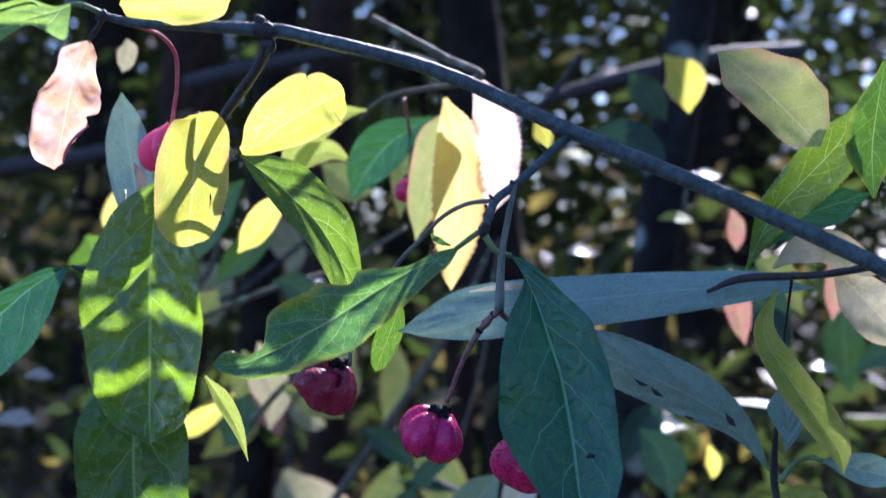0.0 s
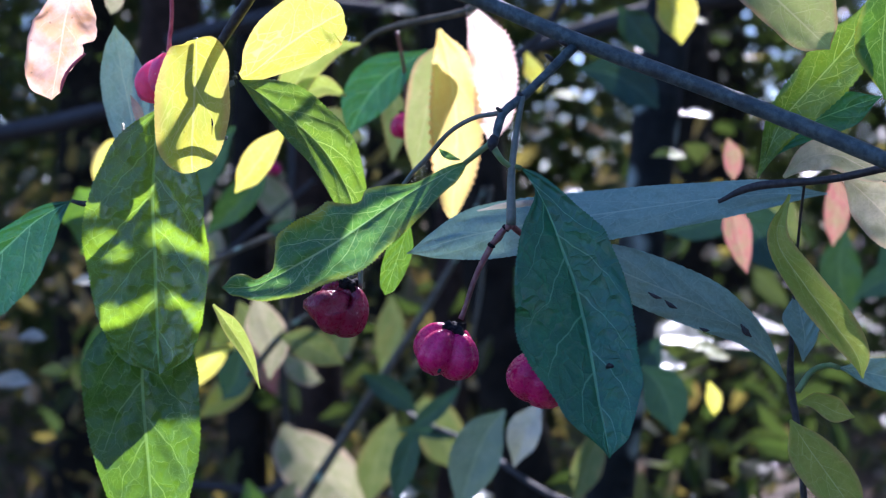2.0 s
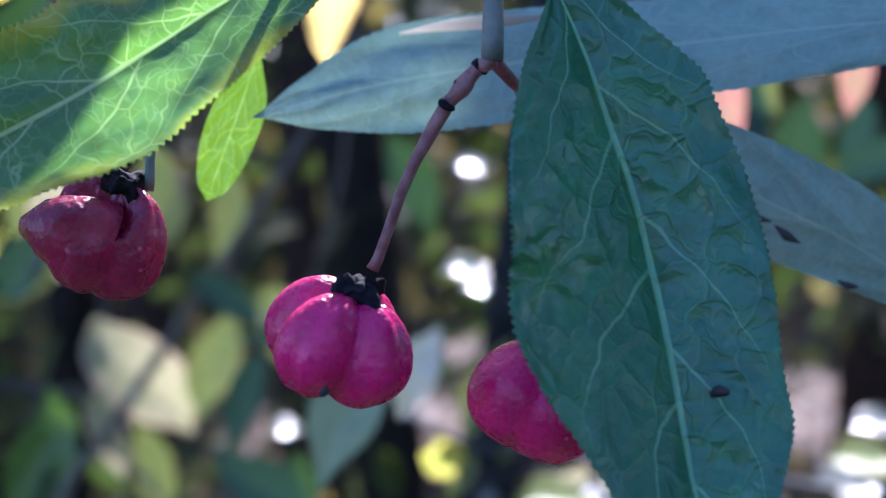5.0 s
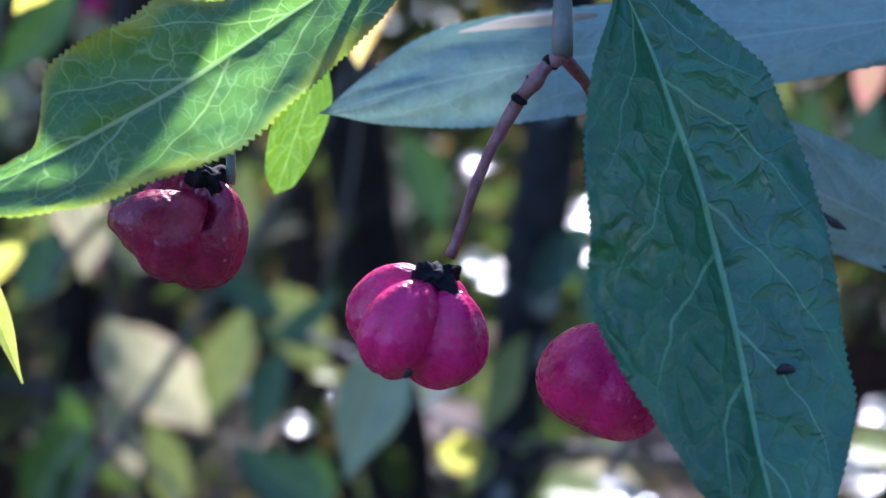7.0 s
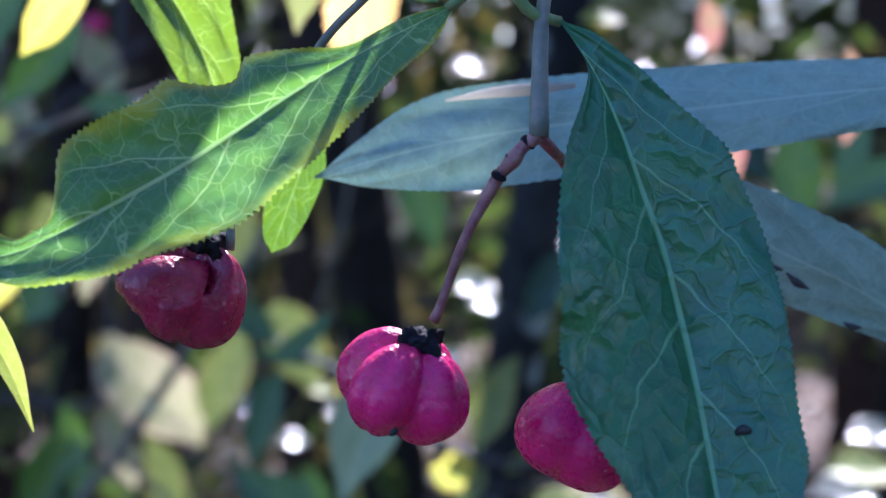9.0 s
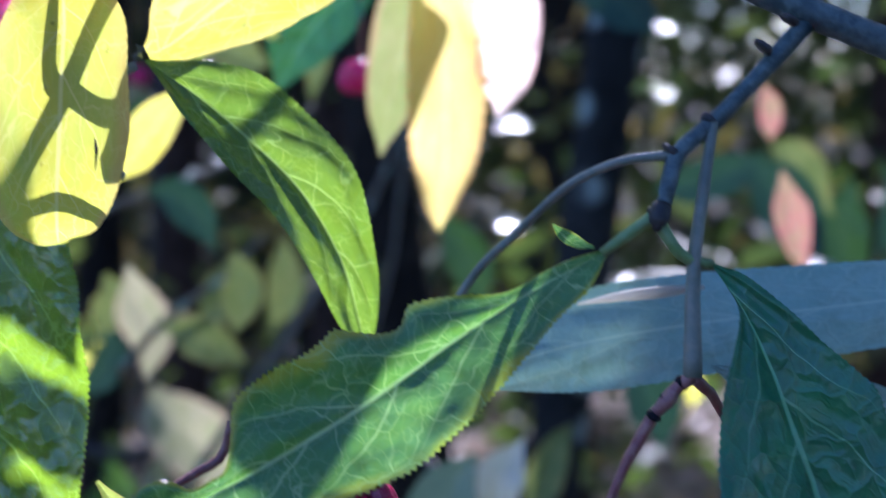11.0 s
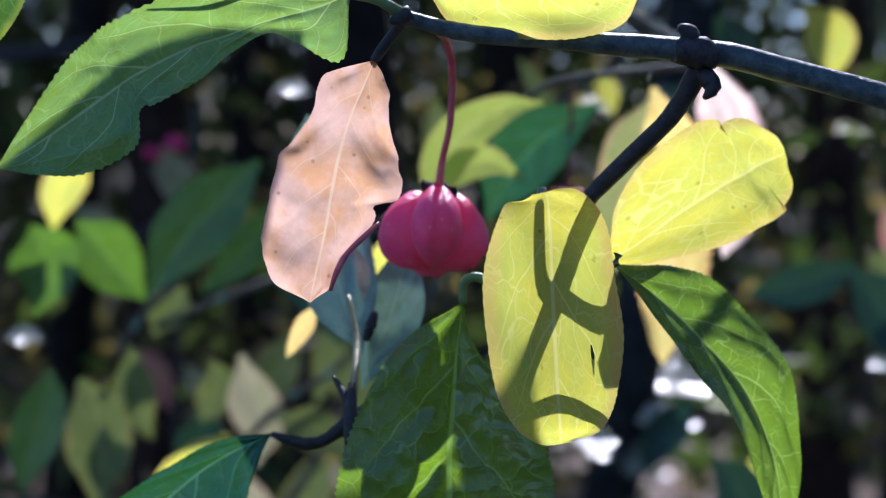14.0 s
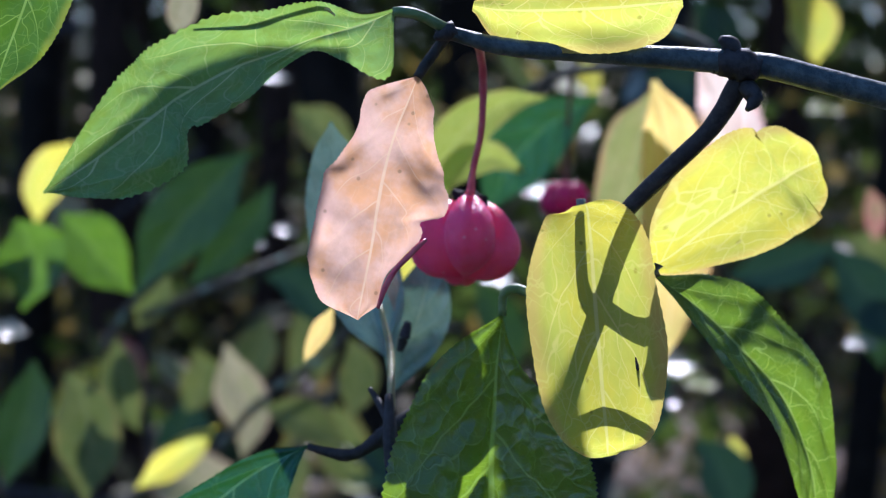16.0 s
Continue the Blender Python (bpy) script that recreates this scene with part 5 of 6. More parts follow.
leaf(sapling, PALE, [(-17.18, 84.00, 1.32), (-16.61, 84.00, 0.45), (-15.60, 84.00, -0.28), (-14.88, 84.00, -0.43)],
     [0.09, 0.64, 0.64, 0.06], [0.09, 0.64, 0.58, 0.06], along=28, across=5)
leaf(sapling, TEAL, [(-6.44, 50.00, -5.75), (-5.85, 50.00, -6.44), (-4.65, 50.00, -7.13), (-3.45, 50.00, -8.17)],
     [0.09, 0.55, 0.86, 0.05], [0.09, 0.62, 0.94, 0.05], 'dark blue-green leaf', along=28, across=5)
leaf(sapling, DIM, [(-5.07, 60.00, -7.13), (-4.77, 60.00, -8.16), (-4.98, 60.00, -9.40), (-5.19, 60.00, -10.43)],
     [0.10, 0.62, 0.62, 0.04], [0.10, 0.62, 0.62, 0.04], along=28, across=5)
leaf(sapling, OLIVE, [(2.60, 56.00, -2.85), (2.02, 56.00, -3.62), (1.49, 56.00, -4.96), (1.10, 56.00, -6.26)],
     [0.06, 0.58, 0.73, 0.06], [0.06, 0.46, 0.65, 0.06], 'yellow-green leaf', along=28, across=5)
leaf(sapling, YELLOW, [(1.06, 57.00, -6.61), (0.67, 57.00, -6.80), (0.08, 57.00, -7.00), (-0.41, 57.00, -6.80)],
     [0.06, 0.59, 0.63, 0.06], [0.06, 0.59, 0.59, 0.06], along=28, across=5)
leaf(sapling, OLIVE, [(1.35, 57.00, -6.71), (1.16, 57.00, -7.30), (0.76, 57.00, -7.88), (0.47, 57.00, -8.13)],
     [0.06, 0.35, 0.31, 0.04], [0.06, 0.35, 0.31, 0.04], along=28, across=5)
leaf(sapling, TEAL, [(5.14, 62.00, 1.09), (4.49, 62.00, 0.03), (3.74, 62.00, -1.03), (3.37, 62.00, -1.99)],
     [0.11, 0.81, 0.64, 0.04], [0.11, 0.85, 0.68, 0.04], 'blue-green leaf', along=28, across=5)
leaf(sapling, OLIVE, [(3.47, 58.00, -6.24), (2.97, 58.00, -6.54), (2.47, 58.00, -6.93), (2.27, 58.00, -7.17)],
     [0.04, 0.28, 0.24, 0.02], [0.04, 0.24, 0.24, 0.02], along=28, across=5)
leaf(sapling, DIM, [(-1.94, 68.00, 4.98), (-1.25, 68.00, 3.80), (-0.62, 68.00, 2.40), (-0.21, 68.00, 0.80)],
     [0.07, 0.89, 0.89, 0.05], [0.07, 0.89, 0.89, 0.05], 'dark leaf', along=28, across=5)
leaf(sapling, OLIVE, [(-8.63, 70.00, 2.99), (-8.40, 70.00, 2.03), (-8.76, 70.00, 1.07), (-8.89, 70.00, 0.35)],
     [0.05, 0.43, 0.48, 0.05], [0.05, 0.43, 0.43, 0.05], along=28, across=5)
leaf(sapling, PALE, [(-22.80, 82.00, 9.23), (-21.68, 82.00, 8.37), (-21.54, 82.00, 6.96), (-21.69, 82.00, 5.41)],
     [0.08, 1.02, 0.96, 0.06], [0.08, 0.96, 0.96, 0.06], 'cream leaf', along=28, across=5)
leaf(sapling, DIM, [(-10.13, 45.00, 7.68), (-10.68, 45.00, 6.60), (-11.53, 45.00, 5.68), (-12.47, 45.00, 4.75)],
     [0.05, 0.54, 0.59, 0.05], [0.05, 0.62, 0.62, 0.05], 'dark green leaf', along=28, across=5)
leaf(sapling, PALE, [(-18.65, 85.00, 12.76), (-18.22, 85.00, 11.58), (-17.49, 85.00, 10.11), (-17.79, 85.00, 8.94)],
     [0.09, 0.99, 0.88, 0.06], [0.09, 0.99, 0.88, 0.06], along=28, across=5)
leaf(sapling, DIM, [(13.90, 62.00, 5.94), (13.57, 62.00, 4.45), (13.67, 62.00, 2.74), (13.87, 62.00, 1.46)],
     [0.11, 0.96, 0.85, 0.06], [0.11, 0.96, 0.85, 0.06], 'dark green leaf', along=28, across=5)
leaf(sapling, TEAL, [(16.16, 66.00, 6.76), (16.83, 66.00, 5.63), (16.48, 66.00, 4.27), (15.91, 66.00, 2.91)],
     [0.07, 0.68, 0.59, 0.05], [0.07, 0.68, 0.59, 0.05], along=28, across=5)
leaf(sapling, TEAL, [(13.07, 55.00, 2.24), (14.20, 55.00, 2.99), (15.34, 55.00, 3.36), (16.47, 55.00, 3.54)],
     [0.06, 0.66, 0.66, 0.06], [0.06, 0.66, 0.66, 0.06], along=28, across=5)
leaf(sapling, PALE, [(3.99, 60.00, -8.38), (5.13, 60.00, -8.12), (6.15, 60.00, -8.33), (6.98, 60.00, -8.64)],
     [0.06, 0.45, 0.45, 0.04], [0.06, 0.49, 0.49, 0.04], along=28, across=5)
capsule(sapling, PINK, (-17.91, 84.00, 12.83), 0.58, (0,0,1), label='small pink capsule far back', sepals=False)
capsule(sapling, PINK, (-19.15, 84.00, 12.32), 0.46, (0,0,1), label='small pink capsule far back', sepals=False)
leaf(sapling, OLIVE, [(-16.04, 46.00, 2.19), (-15.55, 46.00, 1.20), (-15.37, 46.00, -0.12), (-15.52, 46.00, -1.60)],
     [0.13, 0.84, 0.92, 0.05], [0.13, 0.92, 1.00, 0.05], 'spotted yellow-green leaf', along=28, across=5)
leaf(sapling, DIM, [(-17.70, 50.00, 2.31), (-17.78, 50.00, 1.25), (-18.20, 50.00, -0.17), (-18.54, 50.00, -1.59)],
     [0.09, 0.73, 0.82, 0.05], [0.09, 0.73, 0.82, 0.05], along=28, across=5)
leaf(sapling, OLIVE, [(-14.91, 48.00, 3.11), (-14.78, 48.00, 2.08), (-14.55, 48.00, 1.04), (-14.16, 48.00, 0.27)],
     [0.07, 0.61, 0.52, 0.03], [0.07, 0.61, 0.52, 0.03], along=28, across=5)
leaf(sapling, PALE, [(-11.69, 50.00, 2.86), (-11.32, 50.00, 1.61), (-10.96, 50.00, 0.53), (-11.13, 50.00, -0.73)],
     [0.07, 0.76, 0.73, 0.05], [0.07, 0.82, 0.73, 0.05], 'cream and rose leaf', along=28, across=5)
leaf(sapling, OLIVE, [(-12.82, 52.00, 2.59), (-12.54, 52.00, 1.85), (-12.81, 52.00, 1.10), (-13.08, 52.00, 0.55)],
     [0.08, 0.66, 0.56, 0.04], [0.08, 0.66, 0.56, 0.04], along=28, across=5)
leaf(sapling, TEAL, [(-13.24, 54.00, 0.96), (-13.23, 54.00, -0.00), (-13.61, 54.00, -0.96), (-13.99, 54.00, -1.54)],
     [0.10, 0.82, 0.66, 0.04], [0.10, 0.82, 0.66, 0.04], 'blue-green leaf', along=28, across=5)
leaf(sapling, YELLOW, [(-11.70, 46.00, 0.62), (-12.43, 46.00, 0.04), (-13.25, 46.00, -0.62), (-14.06, 46.00, -1.19)],
     [0.05, 0.44, 0.44, 0.03], [0.05, 0.44, 0.47, 0.03], 'yellow leaf', along=28, across=5)
leaf(sapling, OLIVE, [(-10.39, 49.00, 0.96), (-9.51, 49.00, 0.70), (-8.63, 49.00, 0.26), (-7.88, 49.00, -0.19)],
     [0.09, 0.68, 0.57, 0.04], [0.09, 0.68, 0.57, 0.04], 'yellow-green leaf', along=28, across=5)
leaf(sapling, MID, [(-17.19, 44.00, 6.56), (-16.87, 44.00, 5.93), (-16.71, 44.00, 5.14), (-17.01, 44.00, 4.04)],
     [0.08, 0.96, 0.88, 0.05], [0.08, 0.96, 0.96, 0.05], 'green leaf', along=28, across=5)
leaf(sapling, MID, [(-16.10, 45.00, 6.77), (-15.45, 45.00, 6.13), (-14.81, 45.00, 5.32), (-14.08, 45.00, 4.52)],
     [0.08, 0.90, 0.82, 0.05], [0.08, 0.90, 0.82, 0.05], 'green leaf', along=28, across=5)
leaf(sapling, YELLOW, [(-16.09, 47.00, 8.96), (-16.59, 47.00, 8.36), (-16.99, 47.00, 7.51), (-17.15, 47.00, 6.59)],
     [0.07, 0.62, 0.58, 0.05], [0.07, 0.62, 0.62, 0.05], 'yellow leaf', along=28, across=5)
leaf(sapling, OLIVE, [(-13.49, 50.00, 5.01), (-13.84, 50.00, 4.47), (-14.19, 50.00, 3.93), (-14.45, 50.00, 3.39)],
     [0.07, 0.65, 0.54, 0.04], [0.07, 0.65, 0.54, 0.04], along=28, across=5)
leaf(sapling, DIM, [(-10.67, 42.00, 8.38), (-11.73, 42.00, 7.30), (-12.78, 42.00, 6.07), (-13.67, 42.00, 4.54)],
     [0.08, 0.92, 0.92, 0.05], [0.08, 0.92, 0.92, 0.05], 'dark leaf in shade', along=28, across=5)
leaf(sapling, OLIVE, [(-9.62, 52.00, 10.66), (-8.87, 52.00, 10.11), (-8.12, 52.00, 9.55), (-7.37, 52.00, 9.37)],
     [0.08, 0.75, 0.68, 0.04], [0.08, 0.75, 0.68, 0.04], along=28, across=5)
leaf(sapling, TEAL, [(-10.32, 46.00, 5.02), (-9.49, 46.00, 4.86), (-8.82, 46.00, 4.20), (-8.32, 46.00, 3.20)],
     [0.07, 0.57, 0.57, 0.03], [0.07, 0.57, 0.57, 0.03], along=28, across=5)
leaf(sapling, YELLOW, [(4.70, 44.00, 13.47), (5.37, 44.00, 12.66), (5.54, 44.00, 11.92), (5.62, 44.00, 11.26)],
     [0.06, 0.80, 0.64, 0.05], [0.06, 0.80, 0.64, 0.05], 'yellow leaf', along=28, across=5)
leaf(sapling, OLIVE, [(8.52, 50.00, 6.42), (9.09, 50.00, 6.06), (9.66, 50.00, 5.32), (10.42, 50.00, 4.21)],
     [0.07, 0.69, 0.73, 0.05], [0.07, 0.69, 0.73, 0.05], along=28, across=5)
leaf(sapling, TEAL, [(5.08, 52.00, 5.11), (6.24, 52.00, 5.31), (7.61, 52.00, 5.70), (8.79, 52.00, 6.28)],
     [0.09, 0.68, 0.68, 0.06], [0.09, 0.68, 0.68, 0.06], along=28, across=5)
leaf(sapling, TEAL, [(7.32, 48.00, 6.01), (8.23, 48.00, 4.95), (8.96, 48.00, 3.88), (9.69, 48.00, 2.81)],
     [0.09, 0.96, 0.87, 0.05], [0.09, 0.96, 0.87, 0.05], along=28, across=5)
leaf(sapling, TEAL, [(3.93, 52.00, -0.42), (4.70, 52.00, -1.18), (5.09, 52.00, -2.14), (5.29, 52.00, -3.28)],
     [0.09, 0.85, 0.85, 0.06], [0.09, 0.85, 0.85, 0.06], along=28, across=5)
leaf(sapling, OLIVE, [(-7.82, 46.00, 3.20), (-7.56, 46.00, 2.36), (-7.64, 46.00, 1.53), (-7.80, 46.00, 0.86)],
     [0.07, 0.60, 0.50, 0.03], [0.07, 0.60, 0.50, 0.03], along=28, across=5)
leaf(sapling, DIM, [(3.43, 50.00, 14.14), (3.99, 50.00, 13.41), (4.55, 50.00, 12.68), (4.93, 50.00, 12.13)],
     [0.07, 0.73, 0.54, 0.04], [0.07, 0.73, 0.54, 0.04], along=28, across=5)
leaf(sapling, PALE, [(-11.51, 30.00, 10.80), (-11.45, 30.00, 10.47), (-11.53, 30.00, 10.02), (-11.62, 30.00, 9.79)],
     [0.04, 0.31, 0.25, 0.02], [0.04, 0.31, 0.25, 0.02], 'pale pink leaf', along=28, across=5)
tube('stem', [at(*p) for p in ((-14.37, 50.00, 3.75), (-11.35, 50.00, 5.02), (-8.85, 52.00, 6.16), (-6.14, 54.00, 8.18))], [0.00120, 0.00120, 0.00100, 0.00080], TWIGBARK, sapling, step=0.003)
tube('stem', [at(*p) for p in ((-15.20, 47.00, 2.81), (-14.38, 47.00, 4.16), (-13.22, 47.00, 5.35), (-12.73, 47.00, 6.88))], [0.00120, 0.00120, 0.00120, 0.00100], TWIGBARK, sapling, step=0.003)
tube('stem', [at(*p) for p in ((-12.02, 50.00, -0.55), (-10.43, 50.00, 1.25), (-8.82, 50.00, 2.33), (-7.38, 50.00, 3.78))], [0.00140, 0.00120, 0.00120, 0.00100], TWIGBARK, sapling, step=0.003)
tube('stem', [at(*p) for p in ((-2.38, 48.00, 10.52), (-0.97, 48.00, 11.60), (0.28, 48.00, 12.68), (1.52, 48.00, 14.47))], [0.00100, 0.00120, 0.00120, 0.00120], BLACKBARK, sapling, step=0.003)
leaf(sapling, ROSE, [(6.86, 40.00, 5.04), (7.03, 40.00, 4.08), (7.23, 40.00, 3.12), (7.37, 40.00, 2.46)],
     [0.06, 0.50, 0.34, 0.02], [0.06, 0.46, 0.34, 0.02], 'rose-red hanging leaf', along=28, across=5)
leaf(sapling, ROSE, [(10.65, 42.00, 5.99), (10.76, 42.00, 5.20), (10.64, 42.00, 4.22), (10.52, 42.00, 3.48)],
     [0.06, 0.44, 0.40, 0.02], [0.06, 0.44, 0.40, 0.02], 'rose-red hanging leaf', along=28, across=5)
leaf(sapling, ROSE, [(7.17, 44.00, 7.67), (7.32, 44.00, 7.15), (7.35, 44.00, 6.54), (7.34, 44.00, 6.12)],
     [0.06, 0.33, 0.29, 0.02], [0.06, 0.33, 0.29, 0.02], along=28, across=5)
leaf(sapling, TEAL, [(1.77, 50.00, 11.63), (3.13, 50.00, 11.36), (4.25, 50.00, 10.63), (4.91, 50.00, 9.93)],
     [0.09, 0.90, 0.81, 0.07], [0.09, 0.81, 0.81, 0.07], along=28, across=5)
leaf(sapling, TEAL, [(-7.58, 52.00, -0.57), (-6.75, 52.00, -1.05), (-5.92, 52.00, -1.63), (-5.34, 52.00, -2.17)],
     [0.09, 0.51, 0.47, 0.05], [0.09, 0.51, 0.47, 0.05], along=28, across=5)
leaf(sapling, TEAL, [(-3.57, 52.00, -1.18), (-4.28, 52.00, -1.87), (-4.99, 52.00, -2.45), (-5.50, 52.00, -2.80)],
     [0.09, 0.37, 0.37, 0.05], [0.09, 0.37, 0.37, 0.05], along=28, across=5)
leaf(sapling, TEAL, [(-4.83, 48.00, -2.83), (-5.17, 48.00, -3.48), (-5.50, 48.00, -4.57), (-5.73, 48.00, -5.65)],
     [0.09, 0.48, 0.48, 0.04], [0.09, 0.48, 0.48, 0.04], along=28, across=5)
leaf(sapling, GREY, [(-0.92, 40.00, -2.02), (-1.60, 40.00, -2.87), (-2.09, 40.00, -4.00), (-2.58, 40.00, -5.51)],
     [0.08, 0.77, 0.84, 0.06], [0.08, 0.77, 0.84, 0.06], 'grey-green leaf', along=28, across=5)
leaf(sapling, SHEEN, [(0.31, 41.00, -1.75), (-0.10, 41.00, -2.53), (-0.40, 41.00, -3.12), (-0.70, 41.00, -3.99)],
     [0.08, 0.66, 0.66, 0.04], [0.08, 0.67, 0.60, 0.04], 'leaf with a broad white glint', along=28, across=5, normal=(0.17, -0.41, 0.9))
leaf(sapling, YELLOW, [(7.21, 60.00, -1.09), (7.40, 60.00, -1.73), (7.44, 60.00, -2.24), (7.38, 60.00, -2.57)],
     [0.08, 0.36, 0.26, 0.03], [0.08, 0.36, 0.26, 0.03], 'yellow leaf', along=28, across=5)
leaf(sapling, YELLOW, [(-0.39, 50.00, 12.39), (-0.06, 50.00, 11.68), (0.05, 50.00, 11.21), (0.12, 50.00, 10.79)],
     [0.07, 0.36, 0.27, 0.02], [0.07, 0.45, 0.27, 0.02], along=28, across=5)
leaf(sapling, OLIVE, [(-2.76, 52.00, 12.88), (-2.29, 52.00, 12.14), (-1.82, 52.00, 11.41), (-1.59, 52.00, 10.92)],
     [0.07, 0.33, 0.28, 0.02], [0.07, 0.33, 0.28, 0.02], along=28, across=5)
leaf(sapling, OLIVE, [(-5.79, 48.00, 10.98), (-5.56, 48.00, 9.84), (-5.57, 48.00, 8.71), (-5.68, 48.00, 7.81)],
     [0.09, 0.53, 0.39, 0.04], [0.09, 0.53, 0.39, 0.04], along=28, across=5)
leaf(sapling, OLIVE, [(-11.07, 70.00, 3.27), (-11.37, 70.00, 2.08), (-11.98, 70.00, 0.89), (-12.88, 70.00, 0.30)],
     [0.12, 0.94, 0.83, 0.06], [0.12, 0.94, 0.83, 0.06], along=28, across=5)
leaf(sapling, OLIVE, [(-9.35, 75.00, 4.15), (-9.36, 75.00, 2.57), (-9.68, 75.00, 1.00), (-10.00, 75.00, -0.25)],
     [0.12, 0.81, 0.56, 0.06], [0.12, 0.81, 0.56, 0.06], along=28, across=5)
tube('speck', [at(*p) for p in ((2.56, 13.66, -1.03), (2.61, 13.62, -1.00), (2.68, 13.65, -1.01))], [0.00030, 0.00050, 0.00030], BLACKBARK, branch, 'tiny dark speck on a leaf', step=0.0003)
tube('slit', [at(*p) for p in ((3.43, 17.11, 0.52), (3.56, 17.11, 0.43), (3.70, 17.11, 0.39))], [0.0001, 0.0004, 0.0001], BLACKBARK, side_branch, 'dark nibbled slit in a leaf', step=0.0005)
tube('slit', [at(*p) for p in ((3.76, 17.23, 0.36), (3.88, 17.23, 0.25), (4.01, 17.23, 0.18))], [0.0001, 0.0005, 0.0001], BLACKBARK, side_branch, 'dark nibbled slit in a leaf', step=0.0005)
tube('slit', [at(*p) for p in ((4.45, 17.49, -0.20), (4.55, 17.49, -0.25), (4.66, 17.49, -0.26))], [0.0001, 0.0004, 0.0001], BLACKBARK, side_branch, 'dark nibbled slit in a leaf', step=0.0005)
tube('slit', [at(*p) for p in ((5.30, 17.79, -0.13), (5.40, 17.79, -0.29), (5.51, 17.79, -0.40))], [0.0001, 0.0007, 0.0001], BLACKBARK, side_branch, 'dark nibbled slit in a leaf', step=0.0005)
tube('dry_bit', [at(*p) for p in ((-7.60, 18.60, 4.41), (-7.65, 18.50, 4.24), (-7.71, 18.50, 4.05))], [0.00050, 0.00075, 0.00040], BLACKBARK, branch, 'dry black bit hanging by a thread', step=0.0003)
tube('dry_bit', [at(*p) for p in ((-8.10, 18.20, 3.59), (-7.98, 18.00, 3.41), (-7.90, 17.80, 3.22))], [0.00030, 0.00050, 0.00040], BLACKBARK, branch, step=0.0004)
# Added leaves tilted to mirror the sun, for bright glints in the thicket.
leaf(sapling, LIME, [(14.64, 62.00, -7.66), (15.53, 62.00, -7.62), (16.58, 62.00, -7.70), (17.63, 62.00, -7.66)],
     [0.07, 1.35, 1.35, 0.07], [0.07, 1.35, 1.35, 0.07], along=24, across=5, normal=(0.17, -0.41, 0.9))
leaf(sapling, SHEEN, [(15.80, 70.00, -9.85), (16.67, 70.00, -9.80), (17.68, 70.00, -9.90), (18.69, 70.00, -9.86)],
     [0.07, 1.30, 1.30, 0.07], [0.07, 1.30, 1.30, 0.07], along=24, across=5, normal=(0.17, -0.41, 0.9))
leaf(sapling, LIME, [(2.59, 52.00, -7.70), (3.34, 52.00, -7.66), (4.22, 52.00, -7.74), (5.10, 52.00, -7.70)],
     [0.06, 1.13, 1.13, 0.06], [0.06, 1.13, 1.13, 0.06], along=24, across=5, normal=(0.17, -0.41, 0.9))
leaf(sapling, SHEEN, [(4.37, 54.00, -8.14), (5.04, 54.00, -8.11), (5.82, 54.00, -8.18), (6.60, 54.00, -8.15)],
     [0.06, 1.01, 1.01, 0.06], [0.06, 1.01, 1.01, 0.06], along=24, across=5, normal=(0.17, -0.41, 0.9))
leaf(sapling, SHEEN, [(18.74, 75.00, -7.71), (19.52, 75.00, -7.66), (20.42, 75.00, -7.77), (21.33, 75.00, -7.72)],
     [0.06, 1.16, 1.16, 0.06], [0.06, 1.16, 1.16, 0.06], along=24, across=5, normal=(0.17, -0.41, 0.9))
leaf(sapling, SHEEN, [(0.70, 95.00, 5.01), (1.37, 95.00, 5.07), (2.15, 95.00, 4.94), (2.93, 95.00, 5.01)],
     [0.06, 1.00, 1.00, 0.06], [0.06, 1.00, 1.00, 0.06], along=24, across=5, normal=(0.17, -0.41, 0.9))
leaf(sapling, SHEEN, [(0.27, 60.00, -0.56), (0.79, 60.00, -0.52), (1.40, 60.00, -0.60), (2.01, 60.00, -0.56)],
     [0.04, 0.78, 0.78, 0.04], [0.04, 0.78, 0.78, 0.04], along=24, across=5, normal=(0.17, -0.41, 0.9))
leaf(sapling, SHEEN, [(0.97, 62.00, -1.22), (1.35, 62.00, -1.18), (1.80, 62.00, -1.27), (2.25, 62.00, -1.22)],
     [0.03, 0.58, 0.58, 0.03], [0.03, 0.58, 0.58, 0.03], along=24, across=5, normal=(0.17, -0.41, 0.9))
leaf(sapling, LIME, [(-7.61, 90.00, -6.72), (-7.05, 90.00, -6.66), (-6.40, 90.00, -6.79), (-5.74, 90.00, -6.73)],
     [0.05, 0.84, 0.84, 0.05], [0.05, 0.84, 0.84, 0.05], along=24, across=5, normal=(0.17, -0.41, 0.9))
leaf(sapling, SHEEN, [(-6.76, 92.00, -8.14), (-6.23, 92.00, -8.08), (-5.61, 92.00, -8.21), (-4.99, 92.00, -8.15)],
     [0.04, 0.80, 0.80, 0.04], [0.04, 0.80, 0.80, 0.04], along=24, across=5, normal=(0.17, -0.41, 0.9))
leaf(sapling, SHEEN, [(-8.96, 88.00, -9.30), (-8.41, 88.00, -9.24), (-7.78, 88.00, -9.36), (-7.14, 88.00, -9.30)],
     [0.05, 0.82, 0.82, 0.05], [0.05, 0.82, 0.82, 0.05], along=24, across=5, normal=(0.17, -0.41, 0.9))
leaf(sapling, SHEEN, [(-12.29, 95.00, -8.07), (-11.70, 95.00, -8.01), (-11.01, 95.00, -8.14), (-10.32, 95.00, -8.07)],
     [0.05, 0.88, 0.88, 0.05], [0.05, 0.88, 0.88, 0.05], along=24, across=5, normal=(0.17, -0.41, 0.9))
